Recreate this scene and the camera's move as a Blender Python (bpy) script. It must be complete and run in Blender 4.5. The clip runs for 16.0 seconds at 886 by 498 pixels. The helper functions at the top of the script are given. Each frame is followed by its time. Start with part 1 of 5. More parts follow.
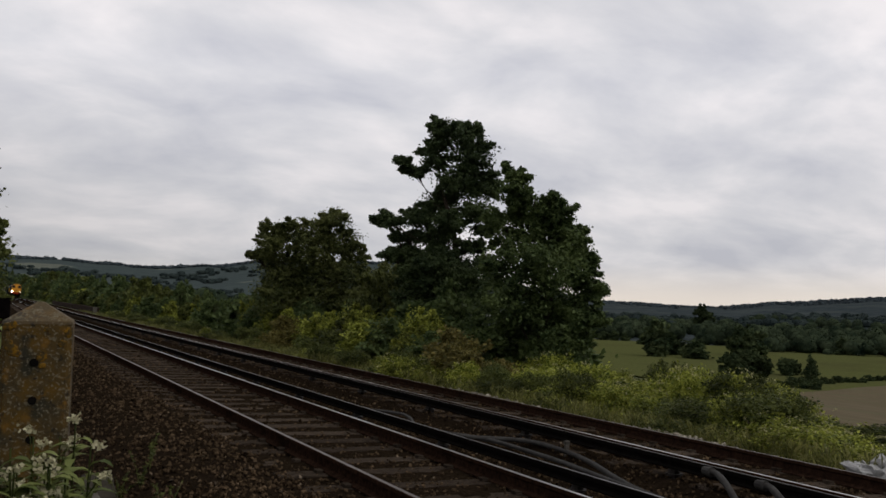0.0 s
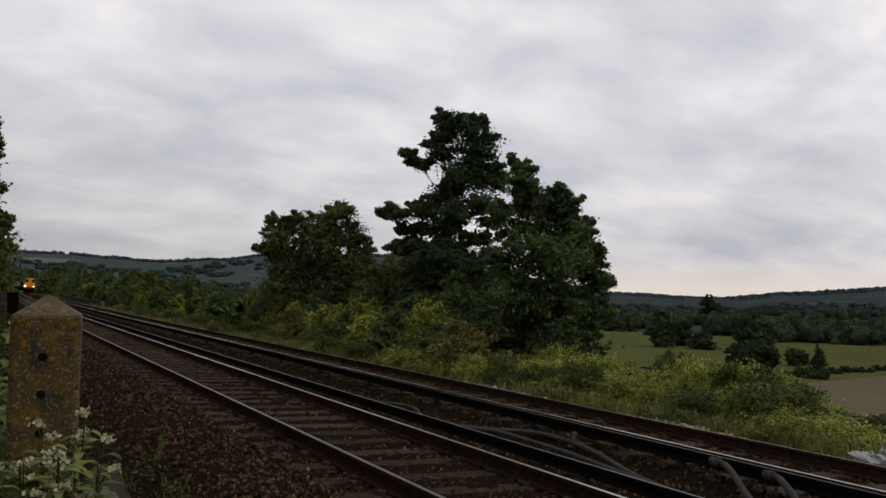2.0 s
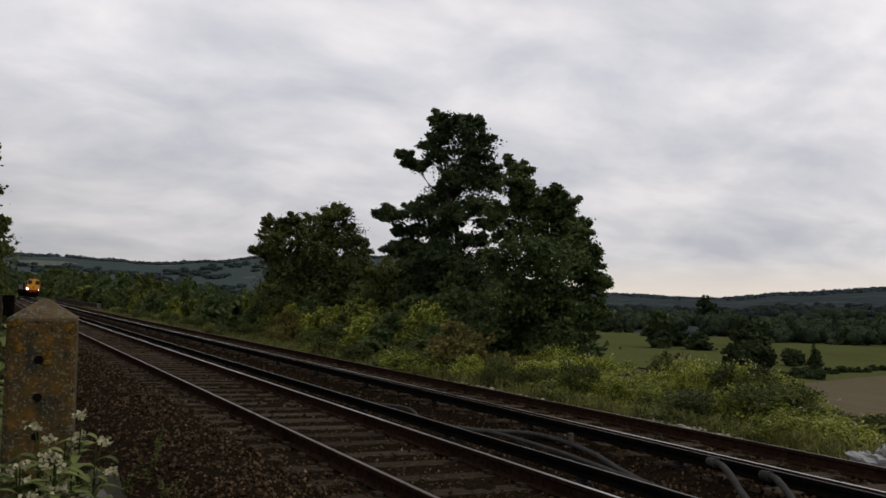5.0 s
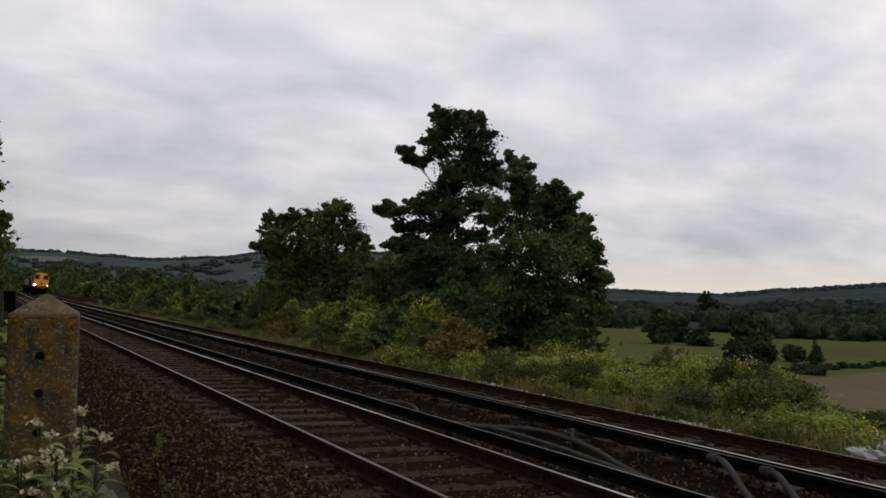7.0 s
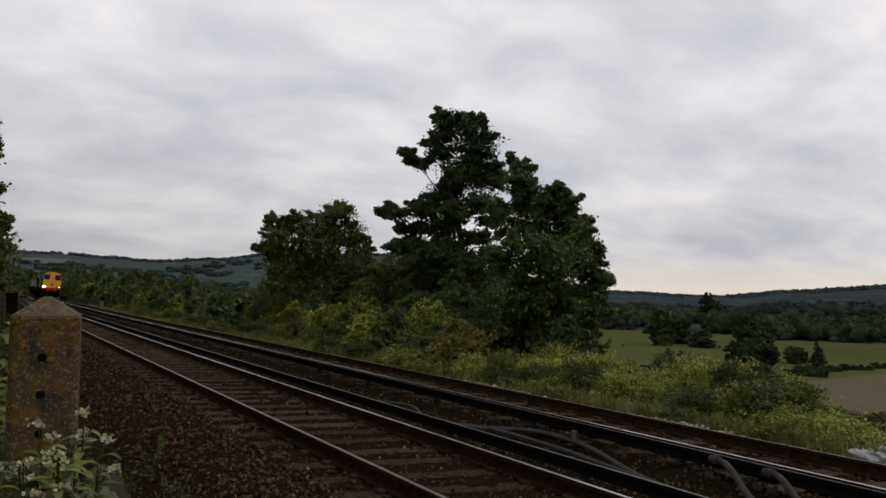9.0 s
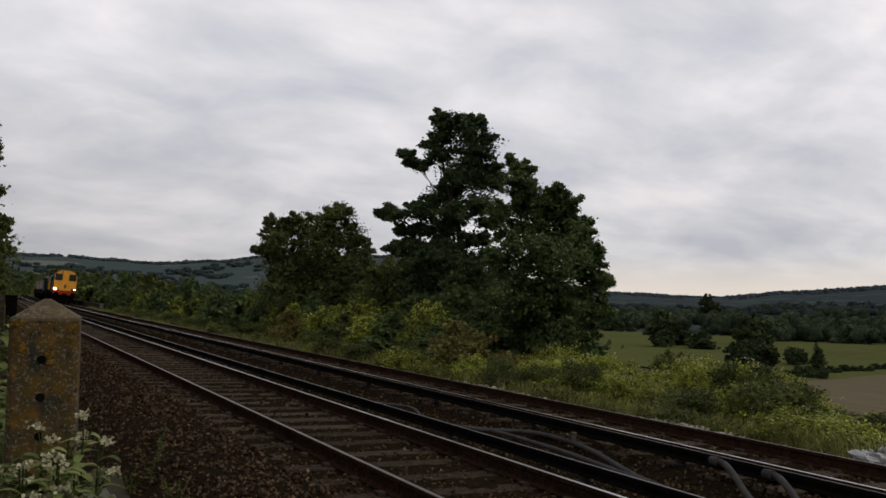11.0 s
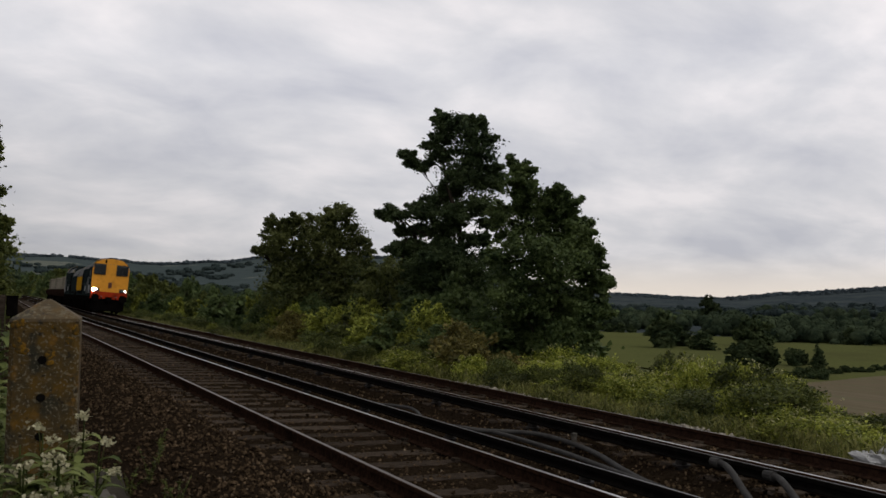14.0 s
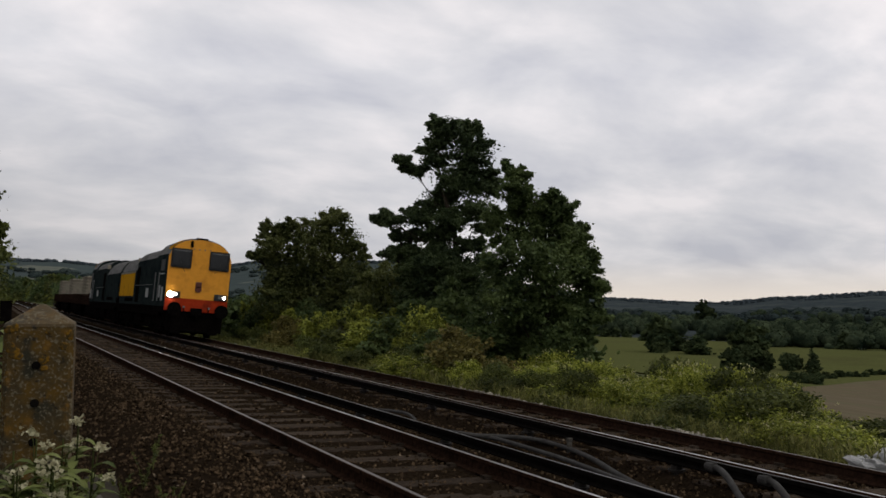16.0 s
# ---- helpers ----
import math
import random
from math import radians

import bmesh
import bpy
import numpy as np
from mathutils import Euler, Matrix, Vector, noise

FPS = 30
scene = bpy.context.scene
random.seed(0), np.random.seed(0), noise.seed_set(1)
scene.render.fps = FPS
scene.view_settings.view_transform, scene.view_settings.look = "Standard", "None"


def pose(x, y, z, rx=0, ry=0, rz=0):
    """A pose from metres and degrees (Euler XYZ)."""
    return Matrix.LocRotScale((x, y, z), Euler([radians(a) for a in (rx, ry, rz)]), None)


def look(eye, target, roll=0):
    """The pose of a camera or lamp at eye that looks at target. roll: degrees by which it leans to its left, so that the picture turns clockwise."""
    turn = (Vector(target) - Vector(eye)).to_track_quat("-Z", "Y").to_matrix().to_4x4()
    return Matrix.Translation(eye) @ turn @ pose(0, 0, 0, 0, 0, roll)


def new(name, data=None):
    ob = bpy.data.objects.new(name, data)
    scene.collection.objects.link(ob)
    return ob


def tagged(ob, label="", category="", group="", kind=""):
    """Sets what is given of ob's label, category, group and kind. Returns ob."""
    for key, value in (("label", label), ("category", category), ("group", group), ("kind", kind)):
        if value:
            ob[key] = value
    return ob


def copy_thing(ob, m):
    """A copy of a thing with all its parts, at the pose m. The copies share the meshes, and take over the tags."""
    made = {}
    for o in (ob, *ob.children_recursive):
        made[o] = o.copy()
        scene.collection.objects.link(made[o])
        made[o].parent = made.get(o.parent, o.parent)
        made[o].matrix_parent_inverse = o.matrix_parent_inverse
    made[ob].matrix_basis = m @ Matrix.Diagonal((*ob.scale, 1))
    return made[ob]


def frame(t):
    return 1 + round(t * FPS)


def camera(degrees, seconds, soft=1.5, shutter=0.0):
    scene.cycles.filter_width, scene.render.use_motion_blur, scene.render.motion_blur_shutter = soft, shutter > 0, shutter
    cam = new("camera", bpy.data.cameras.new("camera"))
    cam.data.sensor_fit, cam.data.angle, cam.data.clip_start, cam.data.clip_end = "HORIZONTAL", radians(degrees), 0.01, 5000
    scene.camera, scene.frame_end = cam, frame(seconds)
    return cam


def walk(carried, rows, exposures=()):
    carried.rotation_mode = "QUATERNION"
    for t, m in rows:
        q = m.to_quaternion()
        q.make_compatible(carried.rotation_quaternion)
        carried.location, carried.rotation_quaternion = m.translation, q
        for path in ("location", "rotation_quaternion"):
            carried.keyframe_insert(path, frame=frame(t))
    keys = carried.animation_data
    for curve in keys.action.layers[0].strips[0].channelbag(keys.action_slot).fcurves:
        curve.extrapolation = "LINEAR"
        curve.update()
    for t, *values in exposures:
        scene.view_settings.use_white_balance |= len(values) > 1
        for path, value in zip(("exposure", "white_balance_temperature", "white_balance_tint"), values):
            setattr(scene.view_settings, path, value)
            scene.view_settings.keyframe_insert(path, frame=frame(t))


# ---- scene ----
EYE_Z = 1.81
EYE = (0.0, 0.0, EYE_Z)
cam = camera(55.19, 16.0, soft=1.6)
PATH = [  # seconds, yaw clockwise from the track, pitch up, roll
    (0, 28.515, 3.548, 1.296),
    (0.5, 28.171, 3.188, 1.323),
    (1, 28.193, 3.035, 1.214),
    (1.5, 28.102, 2.809, 1.116),
    (2, 28.115, 3.010, 0.973),
    (2.5, 28.226, 3.127, 0.815),
    (3, 28.161, 3.131, 0.818),
    (3.5, 28.217, 2.995, 0.912),
    (4, 28.296, 3.134, 0.836),
    (6.5, 28.338, 2.952, 0.800),
    (7, 28.282, 2.835, 0.800),
    (7.5, 28.257, 2.836, 0.778),
    (8, 28.297, 2.882, 0.782),
    (8.5, 28.267, 2.992, 0.734),
    (9, 28.175, 2.947, 0.798),
    (11.5, 28.259, 3.125, 0.618),
    (12, 28.443, 3.224, 0.652),
    (12.5, 28.293, 3.240, 0.692),
    (13, 28.269, 3.077, 0.737),
    (13.5, 28.222, 3.082, 0.738),
    (14, 28.159, 3.111, 0.736),
    (14.5, 28.161, 3.071, 0.748),
    (15, 28.133, 3.075, 0.791),
    (15.5, 28.282, 3.065, 0.800),
    (16, 28.475, 3.444, 0.712),
]


def aim(yaw, pitch, roll):
    a, p = radians(yaw), radians(pitch)
    way = Vector((math.sin(a) * math.cos(p), math.cos(a) * math.cos(p), math.sin(p)))
    return look(EYE, Vector(EYE) + 100 * way, roll)


walk(cam, [(t, aim(a, p, r)) for t, a, p, r in PATH])

# ---- sky and light ----
scene.view_settings.exposure = 0.0
SUN_AZ, SUN_EL = 150.0, 56.0


def make_world():
    world = bpy.data.worlds.new("overcast_sky")
    scene.world = world
    world.use_nodes = True
    nt = world.node_tree
    nt.nodes.clear()
    n, ln = nt.nodes.new, nt.links.new
    out = n("ShaderNodeOutputWorld")
    sky = n("ShaderNodeTexSky")
    sky.sky_type = "NISHITA"
    sky.sun_disc = False
    sky.sun_elevation = radians(SUN_EL)
    sky.sun_rotation = radians(SUN_AZ)
    bg_sky = n("ShaderNodeBackground")
    bg_sky.inputs["Strength"].default_value = 0.06
    ln(sky.outputs[0], bg_sky.inputs["Color"])
    co = n("ShaderNodeTexCoord")
    sep = n("ShaderNodeSeparateXYZ")
    ln(co.outputs["Generated"], sep.inputs[0])

    def m(op, a, b=None, clamp=False):
        k = n("ShaderNodeMath")
        k.operation = op
        k.use_clamp = clamp
        for i, v in enumerate((a, b)):
            if v is None:
                continue
            if isinstance(v, (int, float)):
                k.inputs[i].default_value = v
            else:
                ln(v, k.inputs[i])
        return k.outputs[0]

    up = m("MAXIMUM", sep.outputs["Z"], 0.0)
    # flat cloud deck: direction met with a plane overhead
    div = m("ADD", up, 0.30)
    comb = n("ShaderNodeCombineXYZ")
    ln(m("DIVIDE", sep.outputs["X"], div), comb.inputs[0])
    ln(m("DIVIDE", sep.outputs["Y"], div), comb.inputs[1])
    mp = n("ShaderNodeMapping")
    mp.inputs["Rotation"].default_value = (0, 0, radians(28))
    mp.inputs["Scale"].default_value = (1.0, 1.25, 1.0)
    ln(comb.outputs[0], mp.inputs[0])
    big = n("ShaderNodeTexNoise")
    big.inputs["Scale"].default_value = 2.1
    big.inputs["Detail"].default_value = 8
    big.inputs["Roughness"].default_value = 0.53
    big.inputs["Distortion"].default_value = 0.22
    ln(mp.outputs[0], big.inputs["Vector"])
    ramp = n("ShaderNodeValToRGB")
    ramp.color_ramp.elements[0].position = 0.34
    ramp.color_ramp.elements[0].color = (0.655, 0.66, 0.725, 1)
    ramp.color_ramp.elements[1].position = 0.64
    ramp.color_ramp.elements[1].color = (1.03, 0.985, 1.0, 1)
    ramp.color_ramp.elements.new(0.50).color = (0.83, 0.82, 0.855, 1)
    ln(big.outputs["Fac"], ramp.inputs[0])
    # warm band low over the horizon, paler and yellower
    hz = n("ShaderNodeValToRGB")
    hz.color_ramp.interpolation = "EASE"
    hz.color_ramp.elements[0].position = 0.0
    hz.color_ramp.elements[0].color = (1, 1, 1, 1)
    hz.color_ramp.elements[1].position = 0.055
    hz.color_ramp.elements[1].color = (0, 0, 0, 1)
    ln(up, hz.inputs[0])
    low = n("ShaderNodeMixRGB")
    # the break in the deck lies over the valley, not over the line
    side = n("ShaderNodeValToRGB")
    side.color_ramp.interpolation = "EASE"
    side.color_ramp.elements[0].position, side.color_ramp.elements[0].color = 0.15, (0.70, 0.68, 0.655, 1)
    side.color_ramp.elements[1].position, side.color_ramp.elements[1].color = 0.62, (1.12, 1.0, 0.88, 1)
    ln(sep.outputs["X"], side.inputs[0])
    ln(side.outputs[0], low.inputs[2])
    ln(m("MULTIPLY", hz.outputs[0], 0.9), low.inputs[0])
    ln(ramp.outputs[0], low.inputs[1])
    bg_cloud = n("ShaderNodeBackground")
    # brightest at mid height; the unseen zenith is dimmed to darken the ground
    thick = n("ShaderNodeValToRGB")
    cr = thick.color_ramp
    cr.elements[0].position, cr.elements[0].color = 0.0, (0.74, 0.74, 0.74, 1)
    cr.elements[1].position, cr.elements[1].color = 1.0, (0.50, 0.50, 0.50, 1)
    for at, v in ((0.10, 0.80), (0.26, 0.935), (0.50, 0.80)):
        cr.elements.new(at).color = (v, v, v, 1)
    ln(up, thick.inputs[0])
    # and a little duller low down over the line than over the valley
    over = n("ShaderNodeMapRange")
    over.inputs["From Min"].default_value, over.inputs["From Max"].default_value = 0.0, 0.45
    over.inputs["To Min"].default_value, over.inputs["To Max"].default_value = 0.20, 0.0
    ln(sep.outputs["X"], over.inputs["Value"])
    lowly = n("ShaderNodeMapRange")
    lowly.inputs["From Min"].default_value, lowly.inputs["From Max"].default_value = 0.06, 0.26
    lowly.inputs["To Min"].default_value, lowly.inputs["To Max"].default_value = 1.0, 0.0
    ln(up, lowly.inputs["Value"])
    dull = m("SUBTRACT", 1.0, m("MULTIPLY", over.outputs[0], lowly.outputs[0]))
    ln(m("MULTIPLY", thick.outputs[0], dull), bg_cloud.inputs["Strength"])
    ln(low.outputs[0], bg_cloud.inputs["Color"])
    mix = n("ShaderNodeMixShader")
    mix.inputs[0].default_value = 0.93
    ln(bg_sky.outputs[0], mix.inputs[1])
    ln(bg_cloud.outputs[0], mix.inputs[2])
    ln(mix.outputs[0], out.inputs["Surface"])


make_world()
sun_data = bpy.data.lights.new("sun", "SUN")
sun_data.energy, sun_data.angle, sun_data.color = 1.1, radians(40), (1.0, 0.95, 0.88)
sun = new("sun", sun_data)
_a, _e = radians(SUN_AZ), radians(SUN_EL)
sun.matrix_world = look((60 * math.sin(_a), 60 * math.cos(_a), 60 * math.tan(_e)), (0, 0, 0))

# ---- materials ----
RND = random.Random(7)


def material(name, a, b, scale=8.0, c=None, c_scale=1.0, c_cut=(0.55, 0.7), rough=0.85, metal=0.0, bump=0.3, bump_scale=None,
             bump_dist=0.01, stretch=(1, 1, 1), island=0.0, obj_random=0.0, spec=0.4):
    """Two colours over fine noise, a third in large patches, grain as bump; island or object randomness varies the value."""
    mt = bpy.data.materials.new(name)
    mt.use_nodes = True
    nt = mt.node_tree
    n, ln = nt.nodes.new, nt.links.new
    bsdf = nt.nodes["Principled BSDF"]
    bsdf.inputs["Roughness"].default_value = rough
    bsdf.inputs["Metallic"].default_value = metal
    bsdf.inputs["Specular IOR Level"].default_value = spec
    co = n("ShaderNodeTexCoord")
    mp = n("ShaderNodeMapping")
    mp.inputs["Scale"].default_value = stretch
    ln(co.outputs["Object"], mp.inputs[0])
    fine = n("ShaderNodeTexNoise")
    fine.inputs["Scale"].default_value = scale
    fine.inputs["Detail"].default_value = 7
    fine.inputs["Roughness"].default_value = 0.65
    ln(mp.outputs[0], fine.inputs["Vector"])
    r1 = n("ShaderNodeValToRGB")
    r1.color_ramp.elements[0].position, r1.color_ramp.elements[0].color = 0.34, (*a, 1)
    r1.color_ramp.elements[1].position, r1.color_ramp.elements[1].color = 0.66, (*b, 1)
    ln(fine.outputs["Fac"], r1.inputs[0])
    col = r1.outputs[0]
    if c is not None:
        large = n("ShaderNodeTexNoise")
        large.inputs["Scale"].default_value = c_scale
        large.inputs["Detail"].default_value = 5
        large.inputs["Roughness"].default_value = 0.6
        ln(mp.outputs[0], large.inputs["Vector"])
        r2 = n("ShaderNodeValToRGB")
        r2.color_ramp.elements[0].position, r2.color_ramp.elements[0].color = c_cut[0], (0, 0, 0, 1)
        r2.color_ramp.elements[1].position, r2.color_ramp.elements[1].color = c_cut[1], (1, 1, 1, 1)
        ln(large.outputs["Fac"], r2.inputs[0])
        mx = n("ShaderNodeMixRGB")
        ln(r2.outputs[0], mx.inputs[0])
        ln(col, mx.inputs[1])
        mx.inputs[2].default_value = (*c, 1)
        col = mx.outputs[0]
    for amount, node, sock in ((island, "ShaderNodeNewGeometry", "Random Per Island"), (obj_random, "ShaderNodeObjectInfo", "Random")):
        if amount:
            src = n(node)
            mr = n("ShaderNodeMapRange")
            mr.inputs["To Min"].default_value = 1 - amount
            mr.inputs["To Max"].default_value = 1 + amount
            ln(src.outputs[sock], mr.inputs["Value"])
            hsv = n("ShaderNodeHueSaturation")
            ln(mr.outputs[0], hsv.inputs["Value"])
            ln(col, hsv.inputs["Color"])
            col = hsv.outputs[0]
    ln(col, bsdf.inputs["Base Color"])
    if bump:
        bp = n("ShaderNodeBump")
        bp.inputs["Strength"].default_value = bump
        bp.inputs["Distance"].default_value = bump_dist
        if bump_scale:
            bn = n("ShaderNodeTexNoise")
            bn.inputs["Scale"].default_value = bump_scale
            bn.inputs["Detail"].default_value = 6
            ln(mp.outputs[0], bn.inputs["Vector"])
            ln(bn.outputs["Fac"], bp.inputs["Height"])
        else:
            ln(fine.outputs["Fac"], bp.inputs["Height"])
        ln(bp.outputs[0], bsdf.inputs["Normal"])
    return mt


def leaf_material(name, a, b, patch_scale=0.9, gloss=0.25, trans=0.35, leafy=0.55, each=0.0):
    """Leaves: hue between two greens leaf by leaf and clump by clump, some light through the blade."""
    mt = bpy.data.materials.new(name)
    mt.use_nodes = True
    nt = mt.node_tree
    n, ln = nt.nodes.new, nt.links.new
    bsdf = nt.nodes["Principled BSDF"]
    out = nt.nodes["Material Output"]
    geo = n("ShaderNodeNewGeometry")
    co = n("ShaderNodeTexCoord")
    patch = n("ShaderNodeTexNoise")
    patch.inputs["Scale"].default_value = patch_scale
    patch.inputs["Detail"].default_value = 3
    ln(co.outputs["Object"], patch.inputs["Vector"])
    add = n("ShaderNodeMath")
    add.operation = "MULTIPLY_ADD"
    ln(geo.outputs["Random Per Island"], add.inputs[0])
    add.inputs[1].default_value = leafy
    ln(patch.outputs["Fac"], add.inputs[2])
    r = n("ShaderNodeValToRGB")
    r.color_ramp.elements[0].position, r.color_ramp.elements[0].color = 0.32 + 0.25 * leafy, (*a, 1)
    r.color_ramp.elements[1].position, r.color_ramp.elements[1].color = 0.68 + 0.55 * leafy, (*b, 1)
    ln(add.outputs[0], r.inputs[0])
    # one plant is a shade lighter or darker than the next
    info = n("ShaderNodeObjectInfo")
    span = n("ShaderNodeMapRange")
    span.inputs["To Min"].default_value, span.inputs["To Max"].default_value = 1 - each, 1 + each
    ln(info.outputs["Random"], span.inputs["Value"])
    hsv = n("ShaderNodeHueSaturation")
    ln(span.outputs[0], hsv.inputs["Value"])
    ln(r.outputs[0], hsv.inputs["Color"])
    ln(hsv.outputs[0], bsdf.inputs["Base Color"])
    bsdf.inputs["Roughness"].default_value = 0.6
    bsdf.inputs["Specular IOR Level"].default_value = gloss * 0.5
    tr = n("ShaderNodeBsdfTranslucent")
    ln(hsv.outputs[0], tr.inputs["Color"])
    mx = n("ShaderNodeMixShader")
    mx.inputs[0].default_value = trans
    ln(bsdf.outputs[0], mx.inputs[1])
    ln(tr.outputs[0], mx.inputs[2])
    ln(mx.outputs[0], out.inputs["Surface"])
    return mt


def lichen_material(grey=False):
    """Old exposed-aggregate concrete: dark brown stain, pale grey lichen specks, orange lichen patches."""
    mt = material("lichened_concrete", (0.024, 0.018, 0.008), (0.052, 0.040, 0.019), 60, c=(0.080, 0.045, 0.007), c_scale=13, c_cut=(0.38, 0.60), rough=0.95, bump=0.35, bump_dist=0.003, spec=0.2)
    nt = mt.node_tree
    n, ln = nt.nodes.new, nt.links.new
    bsdf = nt.nodes["Principled BSDF"]
    co = next(k for k in nt.nodes if k.bl_idname == "ShaderNodeTexCoord")
    col = bsdf.inputs["Base Color"].links[0].from_socket
    for scale, cut, colour, w, detail in ((16, (0.52, 0.66), (0.020, 0.020, 0.013), (7, 1, 4), 7), (60, (0.58, 0.66), (0.112, 0.096, 0.060), (0, 0, 0), 8), (130, (0.57, 0.64), (0.132, 0.116, 0.078), (2, 0, 1), 4), (55, (0.60, 0.68), (0.014, 0.012, 0.008), (9, 2, 6), 6), (22, (0.62, 0.72), (0.13, 0.066, 0.009), (5, 3, 1), 8)):
        mp = n("ShaderNodeMapping")
        mp.inputs["Location"].default_value = w
        ln(co.outputs["Object"], mp.inputs[0])
        t = n("ShaderNodeTexNoise")
        t.inputs["Scale"].default_value = scale
        t.inputs["Detail"].default_value = detail
        ln(mp.outputs[0], t.inputs["Vector"])
        r = n("ShaderNodeValToRGB")
        r.color_ramp.elements[0].position, r.color_ramp.elements[0].color = cut[0], (0, 0, 0, 1)
        r.color_ramp.elements[1].position, r.color_ramp.elements[1].color = cut[1], (0.9, 0.9, 0.9, 1)
        ln(t.outputs["Fac"], r.inputs[0])
        mx = n("ShaderNodeMixRGB")
        ln(r.outputs[0], mx.inputs[0])
        ln(col, mx.inputs[1])
        mx.inputs[2].default_value = (*colour, 1)
        col = mx.outputs[0]
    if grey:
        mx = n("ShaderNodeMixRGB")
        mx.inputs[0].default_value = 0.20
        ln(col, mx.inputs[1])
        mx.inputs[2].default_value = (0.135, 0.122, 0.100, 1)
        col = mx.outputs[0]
    ln(col, bsdf.inputs["Base Color"])
    return mt


def glow_material(name, colour, strength):
    mt = bpy.data.materials.new(name)
    mt.use_nodes = True
    b = mt.node_tree.nodes["Principled BSDF"]
    b.inputs["Base Color"].default_value = (*colour, 1)
    b.inputs["Emission Color"].default_value = (*colour, 1)
    b.inputs["Emission Strength"].default_value = strength
    return mt


M_BALLAST = material("ballast_bed", (0.007, 0.0050, 0.0032), (0.022, 0.0155, 0.010), 22, c=(0.011, 0.0078, 0.0050), c_scale=0.5, rough=1.0, bump=0.9, bump_dist=0.03, spec=0.0)
M_STONE = material("ballast_stone", (0.015, 0.0098, 0.0056), (0.076, 0.052, 0.031), 18, c=(0.15, 0.12, 0.09), c_scale=9, c_cut=(0.63, 0.72), rough=1.0, bump=0.5, bump_dist=0.006, island=0.8, spec=0.0)
M_SLEEPER = material("sleeper_wood", (0.020, 0.0155, 0.0115), (0.072, 0.056, 0.043), 9, c=(0.030, 0.023, 0.017), c_scale=2.5, rough=0.98, bump=0.7, stretch=(1, 6, 6), obj_random=0.35, spec=0.0)
M_RUST = material("rail_rust", (0.013, 0.0075, 0.0050), (0.038, 0.021, 0.0135), 18, c=(0.011, 0.007, 0.0045), c_scale=1.5, rough=0.95, bump=0.4, bump_dist=0.003, spec=0.0)
M_STEEL = material("rail_running_surface", (0.44, 0.43, 0.42), (0.60, 0.59, 0.58), 6, rough=0.32, metal=1.0, bump=0.05, stretch=(30, 0.5, 1))
# Darker M_STEEL copy for the outer rails: weaker glint put into the colour.
M_STEEL_DULL = material("rail_dull_running_surface", (0.11, 0.095, 0.085), (0.19, 0.17, 0.155), 6, rough=0.5, metal=0.9, bump=0.05, stretch=(30, 0.5, 1))
M_COND_DULL = material("conductor_rail_dull_top", (0.05, 0.047, 0.044), (0.085, 0.08, 0.076), 6, rough=0.55, metal=0.6, bump=0.05, stretch=(30, 0.5, 1), spec=0.1)
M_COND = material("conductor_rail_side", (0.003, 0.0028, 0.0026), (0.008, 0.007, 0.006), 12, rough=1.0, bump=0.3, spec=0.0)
M_COND_TOP = material("conductor_rail_top", (0.10, 0.095, 0.092), (0.17, 0.165, 0.16), 6, rough=0.45, metal=0.9, bump=0.05, stretch=(30, 0.5, 1))
M_POT = material("insulator_porcelain", (0.012, 0.010, 0.009), (0.03, 0.026, 0.022), 12, rough=0.7, bump=0.1, spec=0.15)
M_CABLE = material("cable_sheath", (0.024, 0.0225, 0.021), (0.046, 0.044, 0.041), 10, rough=0.8, bump=0.2, spec=0.15)
M_GROUND = material("grassy_ground", (0.030, 0.038, 0.010), (0.075, 0.080, 0.024), 3.0, c=(0.050, 0.042, 0.018), c_scale=0.05, rough=1.0, bump=0.5, bump_dist=0.05, spec=0.05)
M_FIELD = material("pasture_grass", (0.060, 0.067, 0.023), (0.086, 0.093, 0.035), 0.5, c=(0.062, 0.064, 0.026), c_scale=0.02, rough=1.0, bump=0.3, spec=0.0)
M_ARABLE = material("ploughed_soil", (0.080, 0.064, 0.038), (0.118, 0.096, 0.060), 0.35, c=(0.088, 0.086, 0.046), c_scale=0.05, rough=1.0, bump=0.4, stretch=(4, 0.5, 1), spec=0.03)
# Hill ground greyed and blued: distance haze is put into both colours.
M_HILL = material("hazed_hillside", (0.040, 0.053, 0.054), (0.056, 0.070, 0.068), 0.04, c=(0.105, 0.114, 0.094), c_scale=0.005, c_cut=(0.55, 0.58), rough=1.0, bump=0, spec=0.0)
M_RISE = material("hazed_wooded_rise", (0.026, 0.034, 0.038), (0.046, 0.057, 0.060), 0.06, c=(0.050, 0.060, 0.060), c_scale=0.012, c_cut=(0.5, 0.6), rough=1.0, bump=0.8, bump_dist=5.0, spec=0.0)
M_CONCRETE = lichen_material()
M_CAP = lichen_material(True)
M_SLAB = material("grey_concrete", (0.05, 0.045, 0.038), (0.10, 0.092, 0.078), 18, c=(0.04, 0.038, 0.025), c_scale=2, rough=1.0, bump=0.5, bump_dist=0.004, obj_random=0.2, spec=0.08)
M_BRICK = material("sooty_brick", (0.014, 0.0095, 0.007), (0.034, 0.021, 0.015), 5, c=(0.018, 0.016, 0.010), c_scale=0.6, rough=1.0, bump=0.5, spec=0.05)
M_BARK = material("bark", (0.022, 0.017, 0.012), (0.06, 0.047, 0.034), 12, rough=1.0, bump=0.7, stretch=(1, 1, 0.25), spec=0.05)
